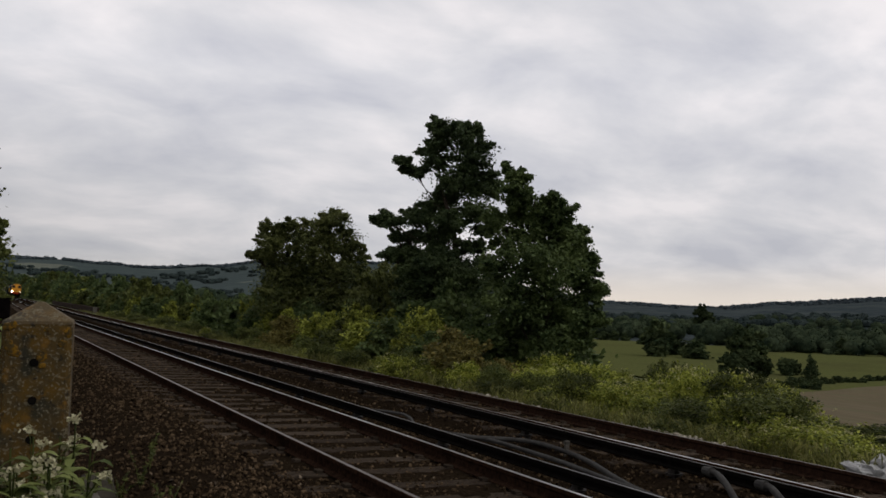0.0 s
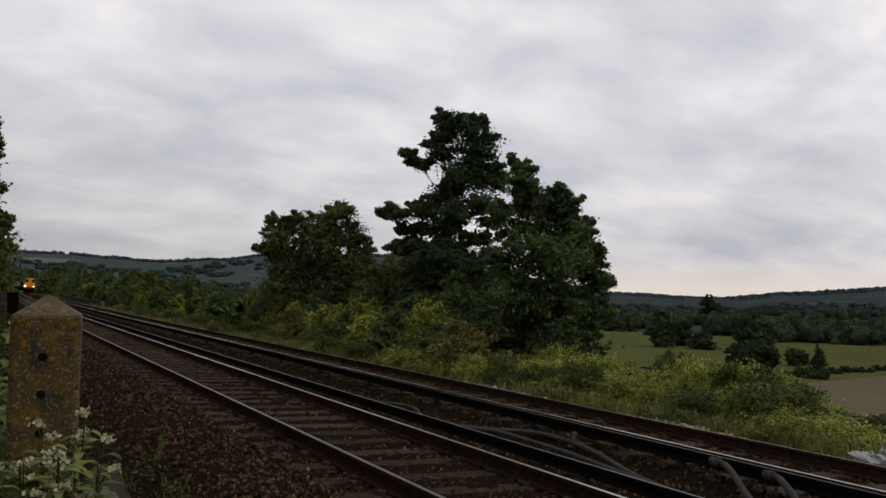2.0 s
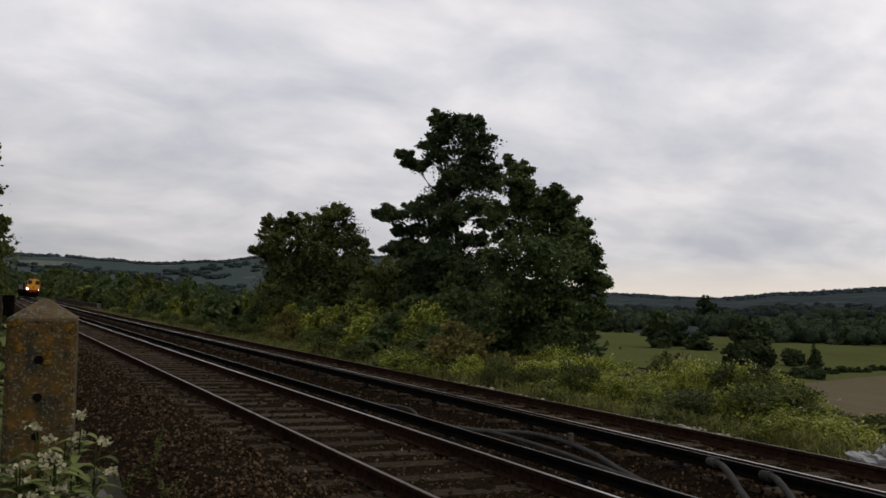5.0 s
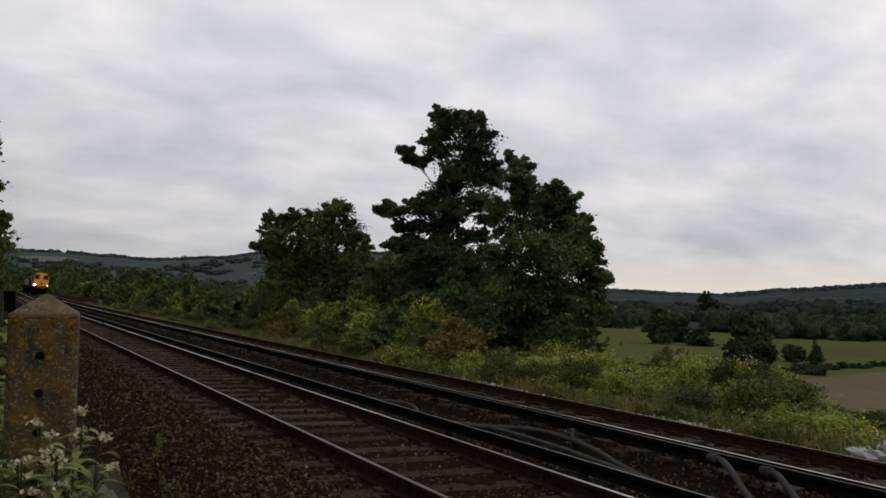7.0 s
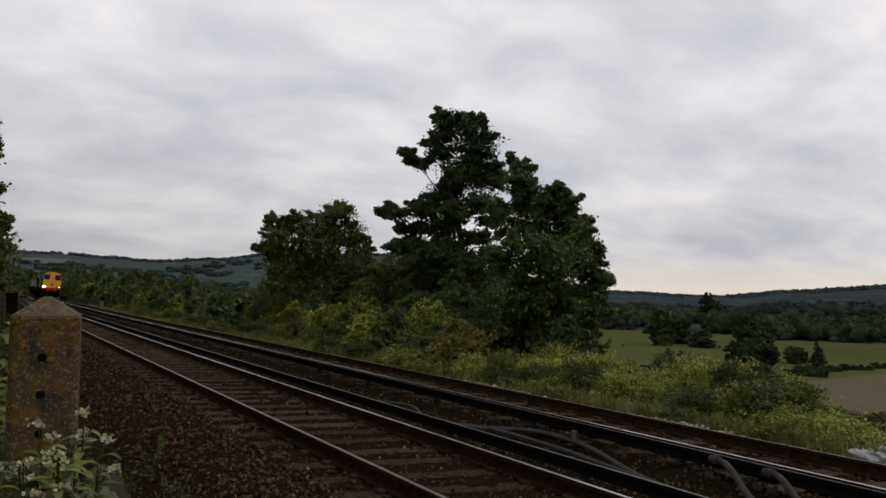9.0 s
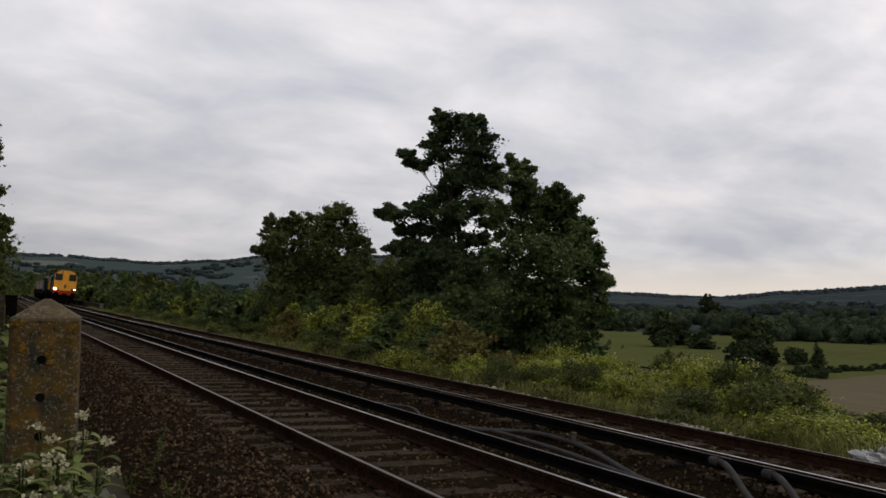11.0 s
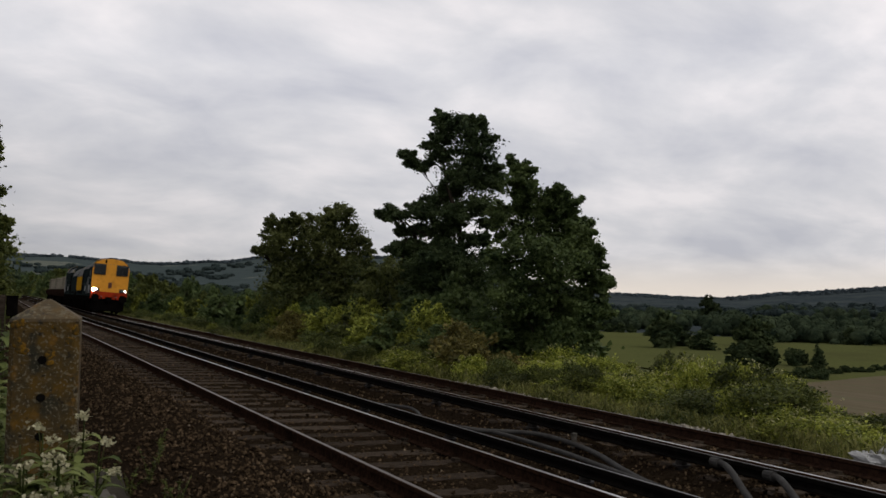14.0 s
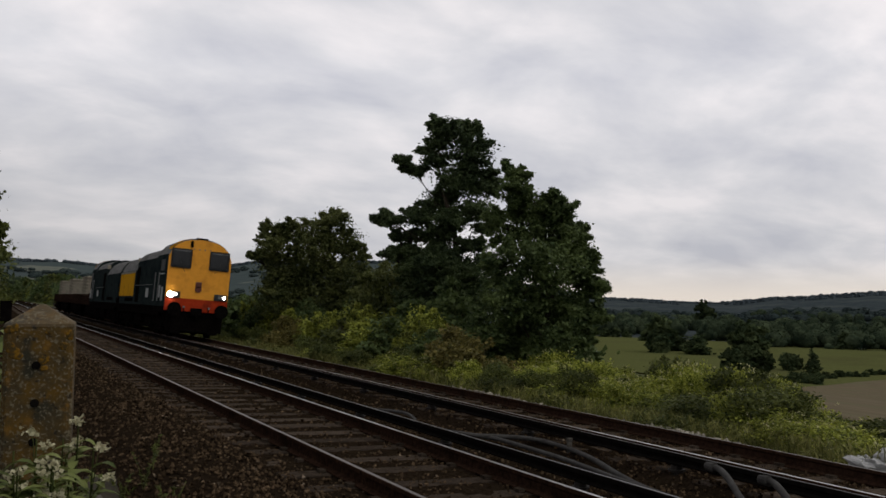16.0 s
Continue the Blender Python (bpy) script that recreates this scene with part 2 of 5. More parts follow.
L_TREE = leaf_material("tree_leaf", (0.022, 0.040, 0.015), (0.105, 0.140, 0.046), patch_scale=1.2, leafy=0.28)
L_TREE_DEEP = leaf_material("dark_tree_leaf", (0.016, 0.029, 0.014), (0.070, 0.096, 0.037), leafy=0.28)
L_HEDGE = leaf_material("hedge_leaf", (0.023, 0.033, 0.009), (0.108, 0.122, 0.032), patch_scale=1.6, each=0.35)
L_OLIVE = leaf_material("olive_tree_leaf", (0.024, 0.036, 0.012), (0.120, 0.132, 0.041), patch_scale=0.8, leafy=0.3)
L_STALK = leaf_material("weed_stalk", (0.03, 0.042, 0.010), (0.07, 0.085, 0.022))
L_BUSH = leaf_material("bush_leaf", (0.048, 0.065, 0.010), (0.27, 0.29, 0.050), patch_scale=2.2, each=0.30)
L_RUSSET = leaf_material("russet_leaf", (0.046, 0.047, 0.013), (0.170, 0.142, 0.042), patch_scale=2.0, each=0.20)
L_WEED = leaf_material("weed_leaf", (0.062, 0.084, 0.011), (0.30, 0.32, 0.054), patch_scale=2.2, each=0.30)
L_FAR = leaf_material("far_leaf", (0.018, 0.031, 0.017), (0.068, 0.086, 0.037), patch_scale=0.4, trans=0.15, gloss=0.0, leafy=0.22, each=0.30)
L_WOOD = leaf_material("woodland_leaf", (0.012, 0.021, 0.014), (0.060, 0.078, 0.043), patch_scale=0.09, trans=0.05, gloss=0.0, leafy=0.1)
# Paler and bluer than L_WOOD, with haze painted into the leaf colour.
L_HILL = leaf_material("hazed_hill_leaf", (0.046, 0.059, 0.068), (0.060, 0.075, 0.082), patch_scale=0.015, trans=0.05, gloss=0.0, leafy=0.1)
L_VERGE = leaf_material("verge_grass_blade", (0.038, 0.047, 0.012), (0.185, 0.180, 0.056), patch_scale=1.4)
# Bluish for the same painted haze, but darker than L_HILL.
L_SLOPE = leaf_material("hazed_slope_leaf", (0.022, 0.032, 0.033), (0.046, 0.060, 0.055), patch_scale=0.03, trans=0.05, gloss=0.0, leafy=0.1)
L_FLOWER = leaf_material("flower_petal", (0.36, 0.34, 0.21), (0.58, 0.55, 0.37))
L_BLOSSOM = leaf_material("bramble_blossom", (0.27, 0.26, 0.11), (0.46, 0.44, 0.24))

# ---- building blocks ----


def mesh_from(name, verts, faces, mats, face_mat=None, smooth=False):
    me = bpy.data.meshes.new(name)
    me.from_pydata([tuple(v) for v in verts], [], [tuple(f) for f in faces])
    for mt in mats if isinstance(mats, (list, tuple)) else [mats]:
        me.materials.append(mt)
    if face_mat is not None:
        me.polygons.foreach_set("material_index", face_mat)
    if smooth:
        me.polygons.foreach_set("use_smooth", [True] * len(me.polygons))
    me.update()
    return me


def part(name, bm, mats, parent=None, label="", smooth=False):
    """Links a bmesh, or a mesh, as one object under a thing or part."""
    if isinstance(bm, bmesh.types.BMesh):
        me = bpy.data.meshes.new(name)
        bm.normal_update()
        bm.to_mesh(me)
        bm.free()
        for mt in mats if isinstance(mats, (list, tuple)) else [mats]:
            me.materials.append(mt)
        if smooth:
            me.polygons.foreach_set("use_smooth", [True] * len(me.polygons))
    else:
        me = bm
    ob = new(name, me)
    if parent is not None:
        ob.parent = parent
    if label:
        tagged(ob, label)
    return ob


def box(bm, x0, x1, y0, y1, z0, z1, bevel=0.0, mat=0):
    m = Matrix.LocRotScale(((x0 + x1) / 2, (y0 + y1) / 2, (z0 + z1) / 2), None, (x1 - x0, y1 - y0, z1 - z0))
    g = bmesh.ops.create_cube(bm, size=1, matrix=m)
    vs = set(g["verts"])
    if bevel:
        es = [e for e in bm.edges if e.verts[0] in vs and e.verts[1] in vs]
        r = bmesh.ops.bevel(bm, geom=es, offset=bevel, segments=2, affect="EDGES", profile=0.5)
        fs = set(r["faces"]) | {f for f in bm.faces if all(v in vs for v in f.verts)}
    else:
        fs = {f for f in bm.faces if all(v in vs for v in f.verts)}
    if mat:
        for f in fs:
            f.material_index = mat
    return bm


def cyl(bm, a, b, r0, r1=None, seg=12, mat=0):
    """A round bar from a to b."""
    a, b = Vector(a), Vector(b)
    d = b - a
    m = Matrix.Translation((a + b) / 2) @ d.to_track_quat("Z", "Y").to_matrix().to_4x4()
    g = bmesh.ops.create_cone(bm, cap_ends=True, segments=seg, radius1=r0, radius2=r0 if r1 is None else r1, depth=d.length, matrix=m)
    if mat:
        vs = set(g["verts"])
        for f in bm.faces:
            if all(v in vs for v in f.verts):
                f.material_index = mat
    return bm


def sweep(name, profile, centres, mats, face_mat):
    """A closed profile (x, z) swept along centres (x, y, z, lean)."""
    k, verts, faces, fm = len(profile), [], [], []
    for cx, cy, cz, lean in centres:
        c, s = math.cos(lean), math.sin(lean)
        verts += [(cx + px * c + pz * s, cy, cz - px * s + pz * c) for px, pz in profile]
    for i in range(len(centres) - 1):
        for j in range(k):
            a, b = i * k + j, i * k + (j + 1) % k
            faces.append((a, b, b + k, a + k))
            fm.append(face_mat[j])
    faces += [tuple(range(k)), tuple(range((len(centres) - 1) * k, len(centres) * k))[::-1]]
    fm += [0, 0]
    me = mesh_from(name, verts, faces, mats, fm)
    bm = bmesh.new()
    bm.from_mesh(me)
    bmesh.ops.recalc_face_normals(bm, faces=bm.faces)
    bm.to_mesh(me)
    bm.free()
    return me


# ---- lie of the land ----


BENDS = ((50, 0.0), (100, 0.40), (142, 0.86), (180, 1.30), (215, 1.62), (245, 1.78), (275, 1.60), (310, 0.2), (350, -3.6), (400, -11.0))


def bend(y):
    """Sideways drift of both tracks in the distance: away to one side, then round the far curve."""
    if y <= 50:
        return 0.0
    if y >= 400:
        return -9.0 - 0.13 * (y - 400)
    k = next(i for i in range(len(BENDS) - 1) if y <= BENDS[i + 1][0])
    (a, p), (b, q) = BENDS[k], BENDS[k + 1]
    lo, hi = BENDS[max(k - 1, 0)], BENDS[min(k + 2, len(BENDS) - 1)]
    m0 = (q - lo[1]) / (b - lo[0]) * (b - a) if k else 0.0
    m1 = (hi[1] - p) / (hi[0] - a) * (b - a)
    t = (y - a) / (b - a)
    return (2 * t ** 3 - 3 * t * t + 1) * p + (t ** 3 - 2 * t * t + t) * m0 + (3 * t * t - 2 * t ** 3) * q + (t ** 3 - t * t) * m1


def smooth(a, b, v):
    t = min(1.0, max(0.0, (v - a) / (b - a)))
    return t * t * (3 - 2 * t)


RIDGE = ((0, 0.035), (4, 0.034), (9.5, 0.0285), (13, 0.032), (16.5, 0.038), (25, 0.041), (33, 0.018), (40, 0.003), (46, -0.001), (51, 0.007), (56, 0.0125), (75, 0.014))


def ridge(az):
    """Rise of the skyline over the eye, by bearing."""
    if az <= 0 or az >= 75:
        return 0.032
    for (a0, e0), (a1, e1) in zip(RIDGE, RIDGE[1:]):
        if az <= a1:
            return e0 + (e1 - e0) * smooth(a0, a1, az)


def land(x, y):
    """Height of the ground."""
    u = x - bend(min(max(y, -60), 380))
    r = math.hypot(x, y)
    az = math.degrees(math.atan2(x, y))
    z = -0.12
    z -= 0.12 * smooth(1.6, 0.9, u) - 0.5 * smooth(-1.4, -3.5, u)
    z -= 0.10 * smooth(8.9, 9.8, u)
    # the bank falls away to the valley
    deep = smooth(2, 32, az) if az < 90 else 1.0
    z -= (1.2 + 1.2 * deep) * smooth(11.5, 19, u)
    z -= (2.0 + 22.0 * deep) * smooth(17, 210, u)
    if r > 20 and u > 12:
        z += 0.35 * smooth(20, 60, r) * noise.noise((x / 25, y / 25, 0.4))
    # hills round the valley
    if r > 700:
        n = noise.noise((x / 420, y / 420, 3.1)) + 0.5 * noise.noise((x / 160, y / 160, 7.7))
        top = ridge(az) * 2200 + EYE_Z + 2.5 * noise.noise((az * 0.6, 2.0, 5.0)) + 2.0 * noise.noise((az * 4.0, 1.0, 3.0))
        w = smooth(700, 2200, r)
        z = z * (1 - w) + top * w + 7 * n * smooth(700, 1200, r) * smooth(2200, 1500, r)
    return z


def make_ground():
    radii = [0.0]
    r = 0.6
    while r < 4600:
        radii.append(r)
        r *= 1.055
    angles = sorted(set([a * 0.7 for a in range(-8, 100)] + list(range(-180, -5, 8)) + list(range(70, 180, 8))))
    verts, faces, fm = [(0, 0, land(0.01, 0.01))], [], []
    na = len(angles)
    for rr in radii[1:]:
        for a in angles:
            x, y = rr * math.sin(radians(a)), rr * math.cos(radians(a))
            verts.append((x, y, land(x, y)))
    for j in range(na):
        faces.append((0, 1 + (j + 1) % na, 1 + j))
        fm.append(0)
    for i in range(len(radii) - 2):
        for j in range(na):
            a, b = 1 + i * na + j, 1 + i * na + (j + 1) % na
            faces.append((a, b, b + na, a + na))
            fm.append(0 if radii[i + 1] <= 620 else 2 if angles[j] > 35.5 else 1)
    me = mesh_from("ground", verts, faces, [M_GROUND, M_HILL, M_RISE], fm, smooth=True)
    tagged(new("ground", me), "grassy ground falling to a valley with far hills", "ground", kind="structure")


make_ground()


def draped(name, corners, mt, lift, label, category):
    """A field laid over the land between four corners given as (bearing, distance)."""
    p = [Vector((d * math.sin(radians(a)), d * math.cos(radians(a)))) for a, d in corners]
    n = 64
    verts, faces = [], []
    for i in range(n + 1):
        for j in range(n + 1):
            s, t = i / n, j / n
            q = (p[0] * (1 - s) + p[1] * s) * (1 - t) + (p[3] * (1 - s) + p[2] * s) * t
            verts.append((q.x, q.y, land(q.x, q.y) + 0.05 + lift * smooth(40, 160, q.length)))
    for i in range(n):
        for j in range(n):
            a = i * (n + 1) + j
            faces.append((a, a + 1, a + n + 2, a + n + 1))
    tagged(new(name, mesh_from(name, verts, faces, mt, smooth=True)), label, category, kind="structure")


# ---- railway ----
RAIL = [(-0.035, -0.003), (-0.021, 0), (0.021, 0), (0.035, -0.003), (0.036, -0.035), (0.010, -0.05), (0.009, -0.125), (0.066, -0.145), (0.066, -0.158), (-0.066, -0.158), (-0.066, -0.145), (-0.009, -0.125), (-0.010, -0.05), (-0.036, -0.035)]
RAIL_FM = [0, 1, 0, 0, 0, 0, 0, 0, 0, 0, 0, 0, 0, 0]
COND_FM = [0, 1] + [0] * 12
COND = [(-0.034, -0.008), (-0.014, 0), (0.014, 0), (0.034, -0.008), (0.036, -0.04), (0.016, -0.05), (0.016, -0.085), (0.06, -0.10), (0.06, -0.112), (-0.06, -0.112), (-0.06, -0.10), (-0.016, -0.085), (-0.016, -0.05), (-0.036, -0.04)]
YS = [-12, 0, 6, 12, 20, 30, 40, 50] + list(range(60, 380, 8))


def line(x, z, lean):
    return [(x + bend(y), y, z, lean) for y in YS]


def make_track(xn, zn, xf, zf, label, tops):
    lean = math.atan2(zn - zf, xf - xn)
    track = tagged(new("railway_track"), label, "railway track", "tracks of the line")
    for x, z, top in ((xn, zn, tops[0]), (xf, zf, tops[1])):
        part("rail", sweep("rail", RAIL, line(x, z, lean), [M_RUST, top], RAIL_FM), None, track)
    bm = bmesh.new()
    box(bm, -1.3, 1.3, -0.125, 0.125, -0.13, 0.0, 0.012)
    for s in (-1, 1):
        for o in (-0.11, 0.11):
            box(bm, s * 0.752 + o - 0.035, s * 0.752 + o + 0.035, -0.05, 0.05, 0.0, 0.035)
    me = bpy.data.meshes.new("sleeper")
    bm.to_mesh(me)
    bm.free()
    me.materials.append(M_SLEEPER)
    cx, cz = (xn + xf) / 2, (zn + zf) / 2 - 0.160
    rr = random.Random(int(xn * 100))
    for i in range(230):
        y = -4 + i * 0.68 + rr.uniform(-0.03, 0.03)
        ob = new("sleeper", me)
        ob.parent = track
        ob.matrix_basis = pose(cx + bend(y) + rr.uniform(-0.03, 0.03), y, cz + rr.uniform(-0.006, 0.004), 0, math.degrees(lean), rr.uniform(-0.8, 0.8))
    return track


A_NEAR, A_FAR, B_NEAR, B_FAR = (3.23, 0.20), (4.73, 0.14), (6.80, 0.19), (8.32, 0.08)
make_track(*A_NEAR, *A_FAR, "rusty running rails on ballasted timber sleepers", (M_STEEL_DULL, M_STEEL))
make_track(*B_NEAR, *B_FAR, "rusty running rails on ballasted timber sleepers, used by the train", (M_STEEL, M_STEEL_DULL))


def make_conductor(x, z, lean, top):
    cr = tagged(new("conductor_rail"), "black steel third rail on insulators beside the track", "conductor rail", "conductor rails")
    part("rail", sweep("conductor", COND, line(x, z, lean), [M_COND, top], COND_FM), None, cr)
    bm = bmesh.new()
    cyl(bm, (0, 0, -0.12), (0, 0, 0), 0.075, 0.055, 10)
    cyl(bm, (0, 0, -0.07), (0, 0, -0.05), 0.09, 0.09, 10)
    me = bpy.data.meshes.new("insulator")
    bm.to_mesh(me)
    bm.free()
    me.materials.append(M_POT)
    for i in range(50):
        y = 1.2 + i * 2.72
        ob = new("insulator", me)
        ob.parent = cr
        ob.location = (x + bend(y), y, z - 0.112)


make_conductor(5.14, 0.20, 0.03, M_COND_TOP)
make_conductor(6.38, 0.26, 0.05, M_COND_DULL)


def bed(u):
    """Height of the ballast across both tracks."""
    if u < 1.9:
        return 0.06 - 0.20 * smooth(1.9, 1.0, u) + 0.05 * smooth(0.4, -0.4, u)
    if u < 5.3:
        return 0.01 - 0.04 * (u - 3.98) - 0.012
    if u < 6.55:
        return -0.055 + 0.105 * smooth(6.08, 6.28, u)
    if u < 8.95:
        return -0.025 - 0.072 * (u - 7.56) - 0.012
    return -0.14 - 0.22 * smooth(8.95, 9.7, u)


def make_ballast():
    us = [-1.9 + 0.12 * i for i in range(98)]
    ys = [-6 + 0.12 * i for i in range(230)]
    while ys[-1] < 372:
        ys.append(ys[-1] + 0.12 * 1.05 ** (len(ys) - 229))
    verts = [(u + bend(y), y, bed(u) + 0.022 * noise.noise((u * 5, y * 5, 1.0)) + 0.02 * noise.noise((u * 1.3, y * 1.3, 5.0))) for y in ys for u in us]
    k = len(us)
    faces = [(i * k + j, i * k + j + 1, (i + 1) * k + j + 1, (i + 1) * k + j) for i in range(len(ys) - 1) for j in range(k - 1)]
    tagged(new("ballast_bed", mesh_from("ballast_bed", verts, faces, M_BALLAST)), "dark brown stone ballast under the tracks", "ballast", kind="structure")
    g = np.random.RandomState(4)
    n = 52000
    y = 3.2 * (40 / 3.2) ** (g.uniform(0, 1, n) ** 1.35)
    y = np.where(np.arange(n) % 9 == 0, g.uniform(-6, 3.4, n), y)
    u = np.concatenate([g.uniform(-0.6, 3.1, n // 2), g.uniform(3.1, 9.5, n - n // 2)])
    tight = (np.abs(u - 3.98) < 1.2) | (np.abs(u - 7.56) < 1.2)
    size = g.uniform(0.009, 0.033, n) * (1 + y / 70)
    shape = np.array([(1, 0, 0), (0, 1, 0), (-1, 0, 0), (0, -1, 0), (0, 0, 1), (0, 0, -1)], float)
    tri = np.array([(0, 1, 4), (1, 2, 4), (2, 3, 4), (3, 0, 4), (1, 0, 5), (2, 1, 5), (3, 2, 5), (0, 3, 5)])
    q = np.linalg.qr(g.normal(size=(n, 3, 3)))[0]
    loc = shape[None] * g.uniform(0.55, 1.35, (n, 6, 1)) * np.array([1.0, 0.85, 0.65])
    v = np.einsum("nij,nkj->nki", q, loc) * size[:, None, None]
    zz = np.array([bed(a) for a in u]) + np.where(tight, -0.010 + 0.03 * g.uniform(0, 1, n) ** 3, 0.012)
    c = np.stack([u + np.array([bend(b) for b in y]), y, zz], 1)
    v += c[:, None, :]
    f = (np.arange(n) * 6)[:, None, None] + tri[None]
    me = mesh_from("ballast_stones", v.reshape(-1, 3).tolist(), f.reshape(-1, 3).tolist(), M_STONE)
    tagged(new("ballast_stones", me), "loose brown and grey ballast stones", "ballast", kind="stuff")


make_ballast()


def make_trough():
    tr = tagged(new("cable_trough"), "grey concrete cable trough with lids along the line", "cable trough")
    bm = bmesh.new()
    box(bm, -0.21, 0.21, -0.495, 0.495, -0.06, 0.0, 0.012)
    lid = bpy.data.meshes.new("lid")
    bm.to_mesh(lid)
    bm.free()
    lid.materials.append(M_SLAB)
    g = random.Random(2)
    bm = bmesh.new()
    box(bm, 0.58, 0.98, -8, 8.0, -0.25, 0.08)
    part("trough_body", bm, M_SLAB, tr)
    for i in range(15):
        ob = new("lid", lid)
        ob.parent = tr
        ob.matrix_basis = pose(0.77 + g.uniform(-0.01, 0.01), -7 + i * 1.0, 0.143 + g.uniform(-0.006, 0.006), 0, g.uniform(-0.8, 0.8), g.uniform(-0.8, 0.8))


def make_shoulder():
    """Patches of clean pale stone tipped outside the far rail."""
    g = np.random.RandomState(17)
    shape = np.array([(1, 0, 0), (0, 1, 0), (-1, 0, 0), (0, -1, 0), (0, 0, 1), (0, 0, -1)], float)
    tri = np.array([(0, 1, 4), (1, 2, 4), (2, 3, 4), (3, 0, 4), (1, 0, 5), (2, 1, 5), (3, 2, 5), (0, 3, 5)])
    y = np.concatenate([g.normal(9.4, 0.5, 420), g.normal(14.6, 0.8, 260), g.uniform(7, 60, 700)])
    n = len(y)
    u = 9.02 + 0.16 * np.abs(g.normal(size=n))
    q = np.linalg.qr(g.normal(size=(n, 3, 3)))[0]
    v = np.einsum("nij,nkj->nki", q, shape[None] * g.uniform(0.6, 1.3, (n, 6, 1))) * g.uniform(0.016, 0.042, n)[:, None, None]
    heap = np.where(np.arange(n) < 680, 0.10, 0.03) * g.uniform(0, 1, n)
    v += np.stack([u + np.array([bend(b) for b in y]), y, np.array([bed(a) for a in u]) + heap], 1)[:, None, :]
    f = (np.arange(n) * 6)[:, None, None] + tri[None]
    me = mesh_from("pale_stones", v.reshape(-1, 3).tolist(), f.reshape(-1, 3).tolist(), M_PALE)
    tagged(new("pale_stones", me), "loose pale grey stones along the ballast shoulder", "ballast", kind="stuff")


M_PALE = material("pale_stone", (0.16, 0.145, 0.11), (0.34, 0.31, 0.25), 20, rough=1.0, bump=0.4, bump_dist=0.005, island=0.5, spec=0.05)
make_shoulder()
make_trough()


def make_cable(name, pts, r, label, z=0.05):
    """A thick sheathed cable lying in the six-foot, with a clamped lug at its end."""
    cab = tagged(new(name), label, "cable", "traction cables")
    fine = []
    P = [Vector(p) for p in pts]
    P = [P[0] * 2 - P[1]] + P + [P[-1] * 2 - P[-2]]
    for i in range(1, len(P) - 2):
        for k in range(6):
            t = k / 6
            fine.append(0.5 * ((2 * P[i]) + (P[i + 1] - P[i - 1]) * t + (2 * P[i - 1] - 5 * P[i] + 4 * P[i + 1] - P[i + 2]) * t * t + (3 * P[i] - P[i - 1] - 3 * P[i + 1] + P[i + 2]) * t ** 3))
    fine.append(P[-2])
    bm = bmesh.new()
    rings = []
    for i, p in enumerate(fine):
        d = (fine[min(i + 1, len(fine) - 1)] - fine[max(i - 1, 0)]).normalized()
        q = d.to_track_quat("Z", "Y")
        rings.append([bm.verts.new(p + q @ Vector((r * math.cos(a * math.pi / 4), r * math.sin(a * math.pi / 4), 0))) for a in range(8)])
    for a, b in zip(rings, rings[1:]):
        for j in range(8):
            bm.faces.new((a[j], a[(j + 1) % 8], b[(j + 1) % 8], b[j]))
    bm.faces.new(rings[0][::-1])
    bm.faces.new(rings[-1])
    part("sheath", bm, M_CABLE, cab, smooth=True)
    bm = bmesh.new()
    d = (fine[0] - fine[2]).normalized()
    cyl(bm, fine[0] - d * 0.02, fine[0] + d * 0.09, r * 1.6, r * 1.25, 10)
    part("lug", bm, M_CABLE, cab)


make_cable("traction_cable", [(5.22, 13.2, 0.10), (5.45, 12.7, 0.06), (5.72, 12.2, 0.06), (5.80, 11.75, 0.06), (5.60, 11.1, 0.04), (5.30, 10.8, 0.04)], 0.024, "grey traction cable looped beside the conductor rail")
make_cable("traction_cable", [(5.24, 9.9, 0.13), (5.6, 9.5, 0.08), (6.15, 9.05, 0.07), (6.23, 8.4, 0.06), (6.07, 7.65, 0.06), (5.75, 6.8, 0.06), (5.56, 6.15, 0.06), (5.50, 5.3, 0.05), (5.5, 4.4, 0.05)], 0.030, "grey traction cable curving across the gap between tracks")
make_cable("traction_cable", [(5.25, 9.75, 0.13), (5.76, 9.4, 0.06), (5.81, 9.0, 0.06), (5.79, 8.36, 0.06), (5.76, 7.76, 0.06), (5.68, 7.17, 0.06), (5.6, 6.62, 0.06), (5.55, 6.15, 0.06), (5.47, 5.7, 0.06)], 0.028, "grey traction cable beside the conductor rail")
make_cable("traction_cable", [(6.30, 6.06, 0.22), (6.28, 5.95, 0.215), (6.12, 5.69, 0.18), (6.0, 5.47, 0.10), (5.83, 5.18, 0.05), (5.6, 4.7, 0.03)], 0.032, "thick grey cable clamped to the conductor rail")
make_cable("traction_cable", [(6.28, 5.40, 0.22), (6.26, 5.30, 0.215), (6.13, 5.08, 0.165), (6.0, 4.85, 0.09), (5.8, 4.5, 0.04)], 0.032, "thick grey cable clamped to the conductor rail")


def make_stake(u, y, h, label):
    st = tagged(new("marker_stake"), label, "stake")
    bm = bmesh.new()
    box(bm, -0.025, 0.025, -0.02, 0.02, -0.1, h, 0.006)
    part("shaft", bm, M_SLAB, st)
    bm = bmesh.new()
    box(bm, -0.032, 0.032, -0.027, 0.027, h, h + 0.04, 0.006)
    part("cap", bm, M_SLAB, st)
    st.location = (u + bend(y), y, bed(u) if u < 9.6 else land(u + bend(y), y))


make_stake(6.22, 8.25, 0.12, "short pale stake between the tracks")
make_stake(9.75, 120, 0.95, "small pale marker post beside the parapet")


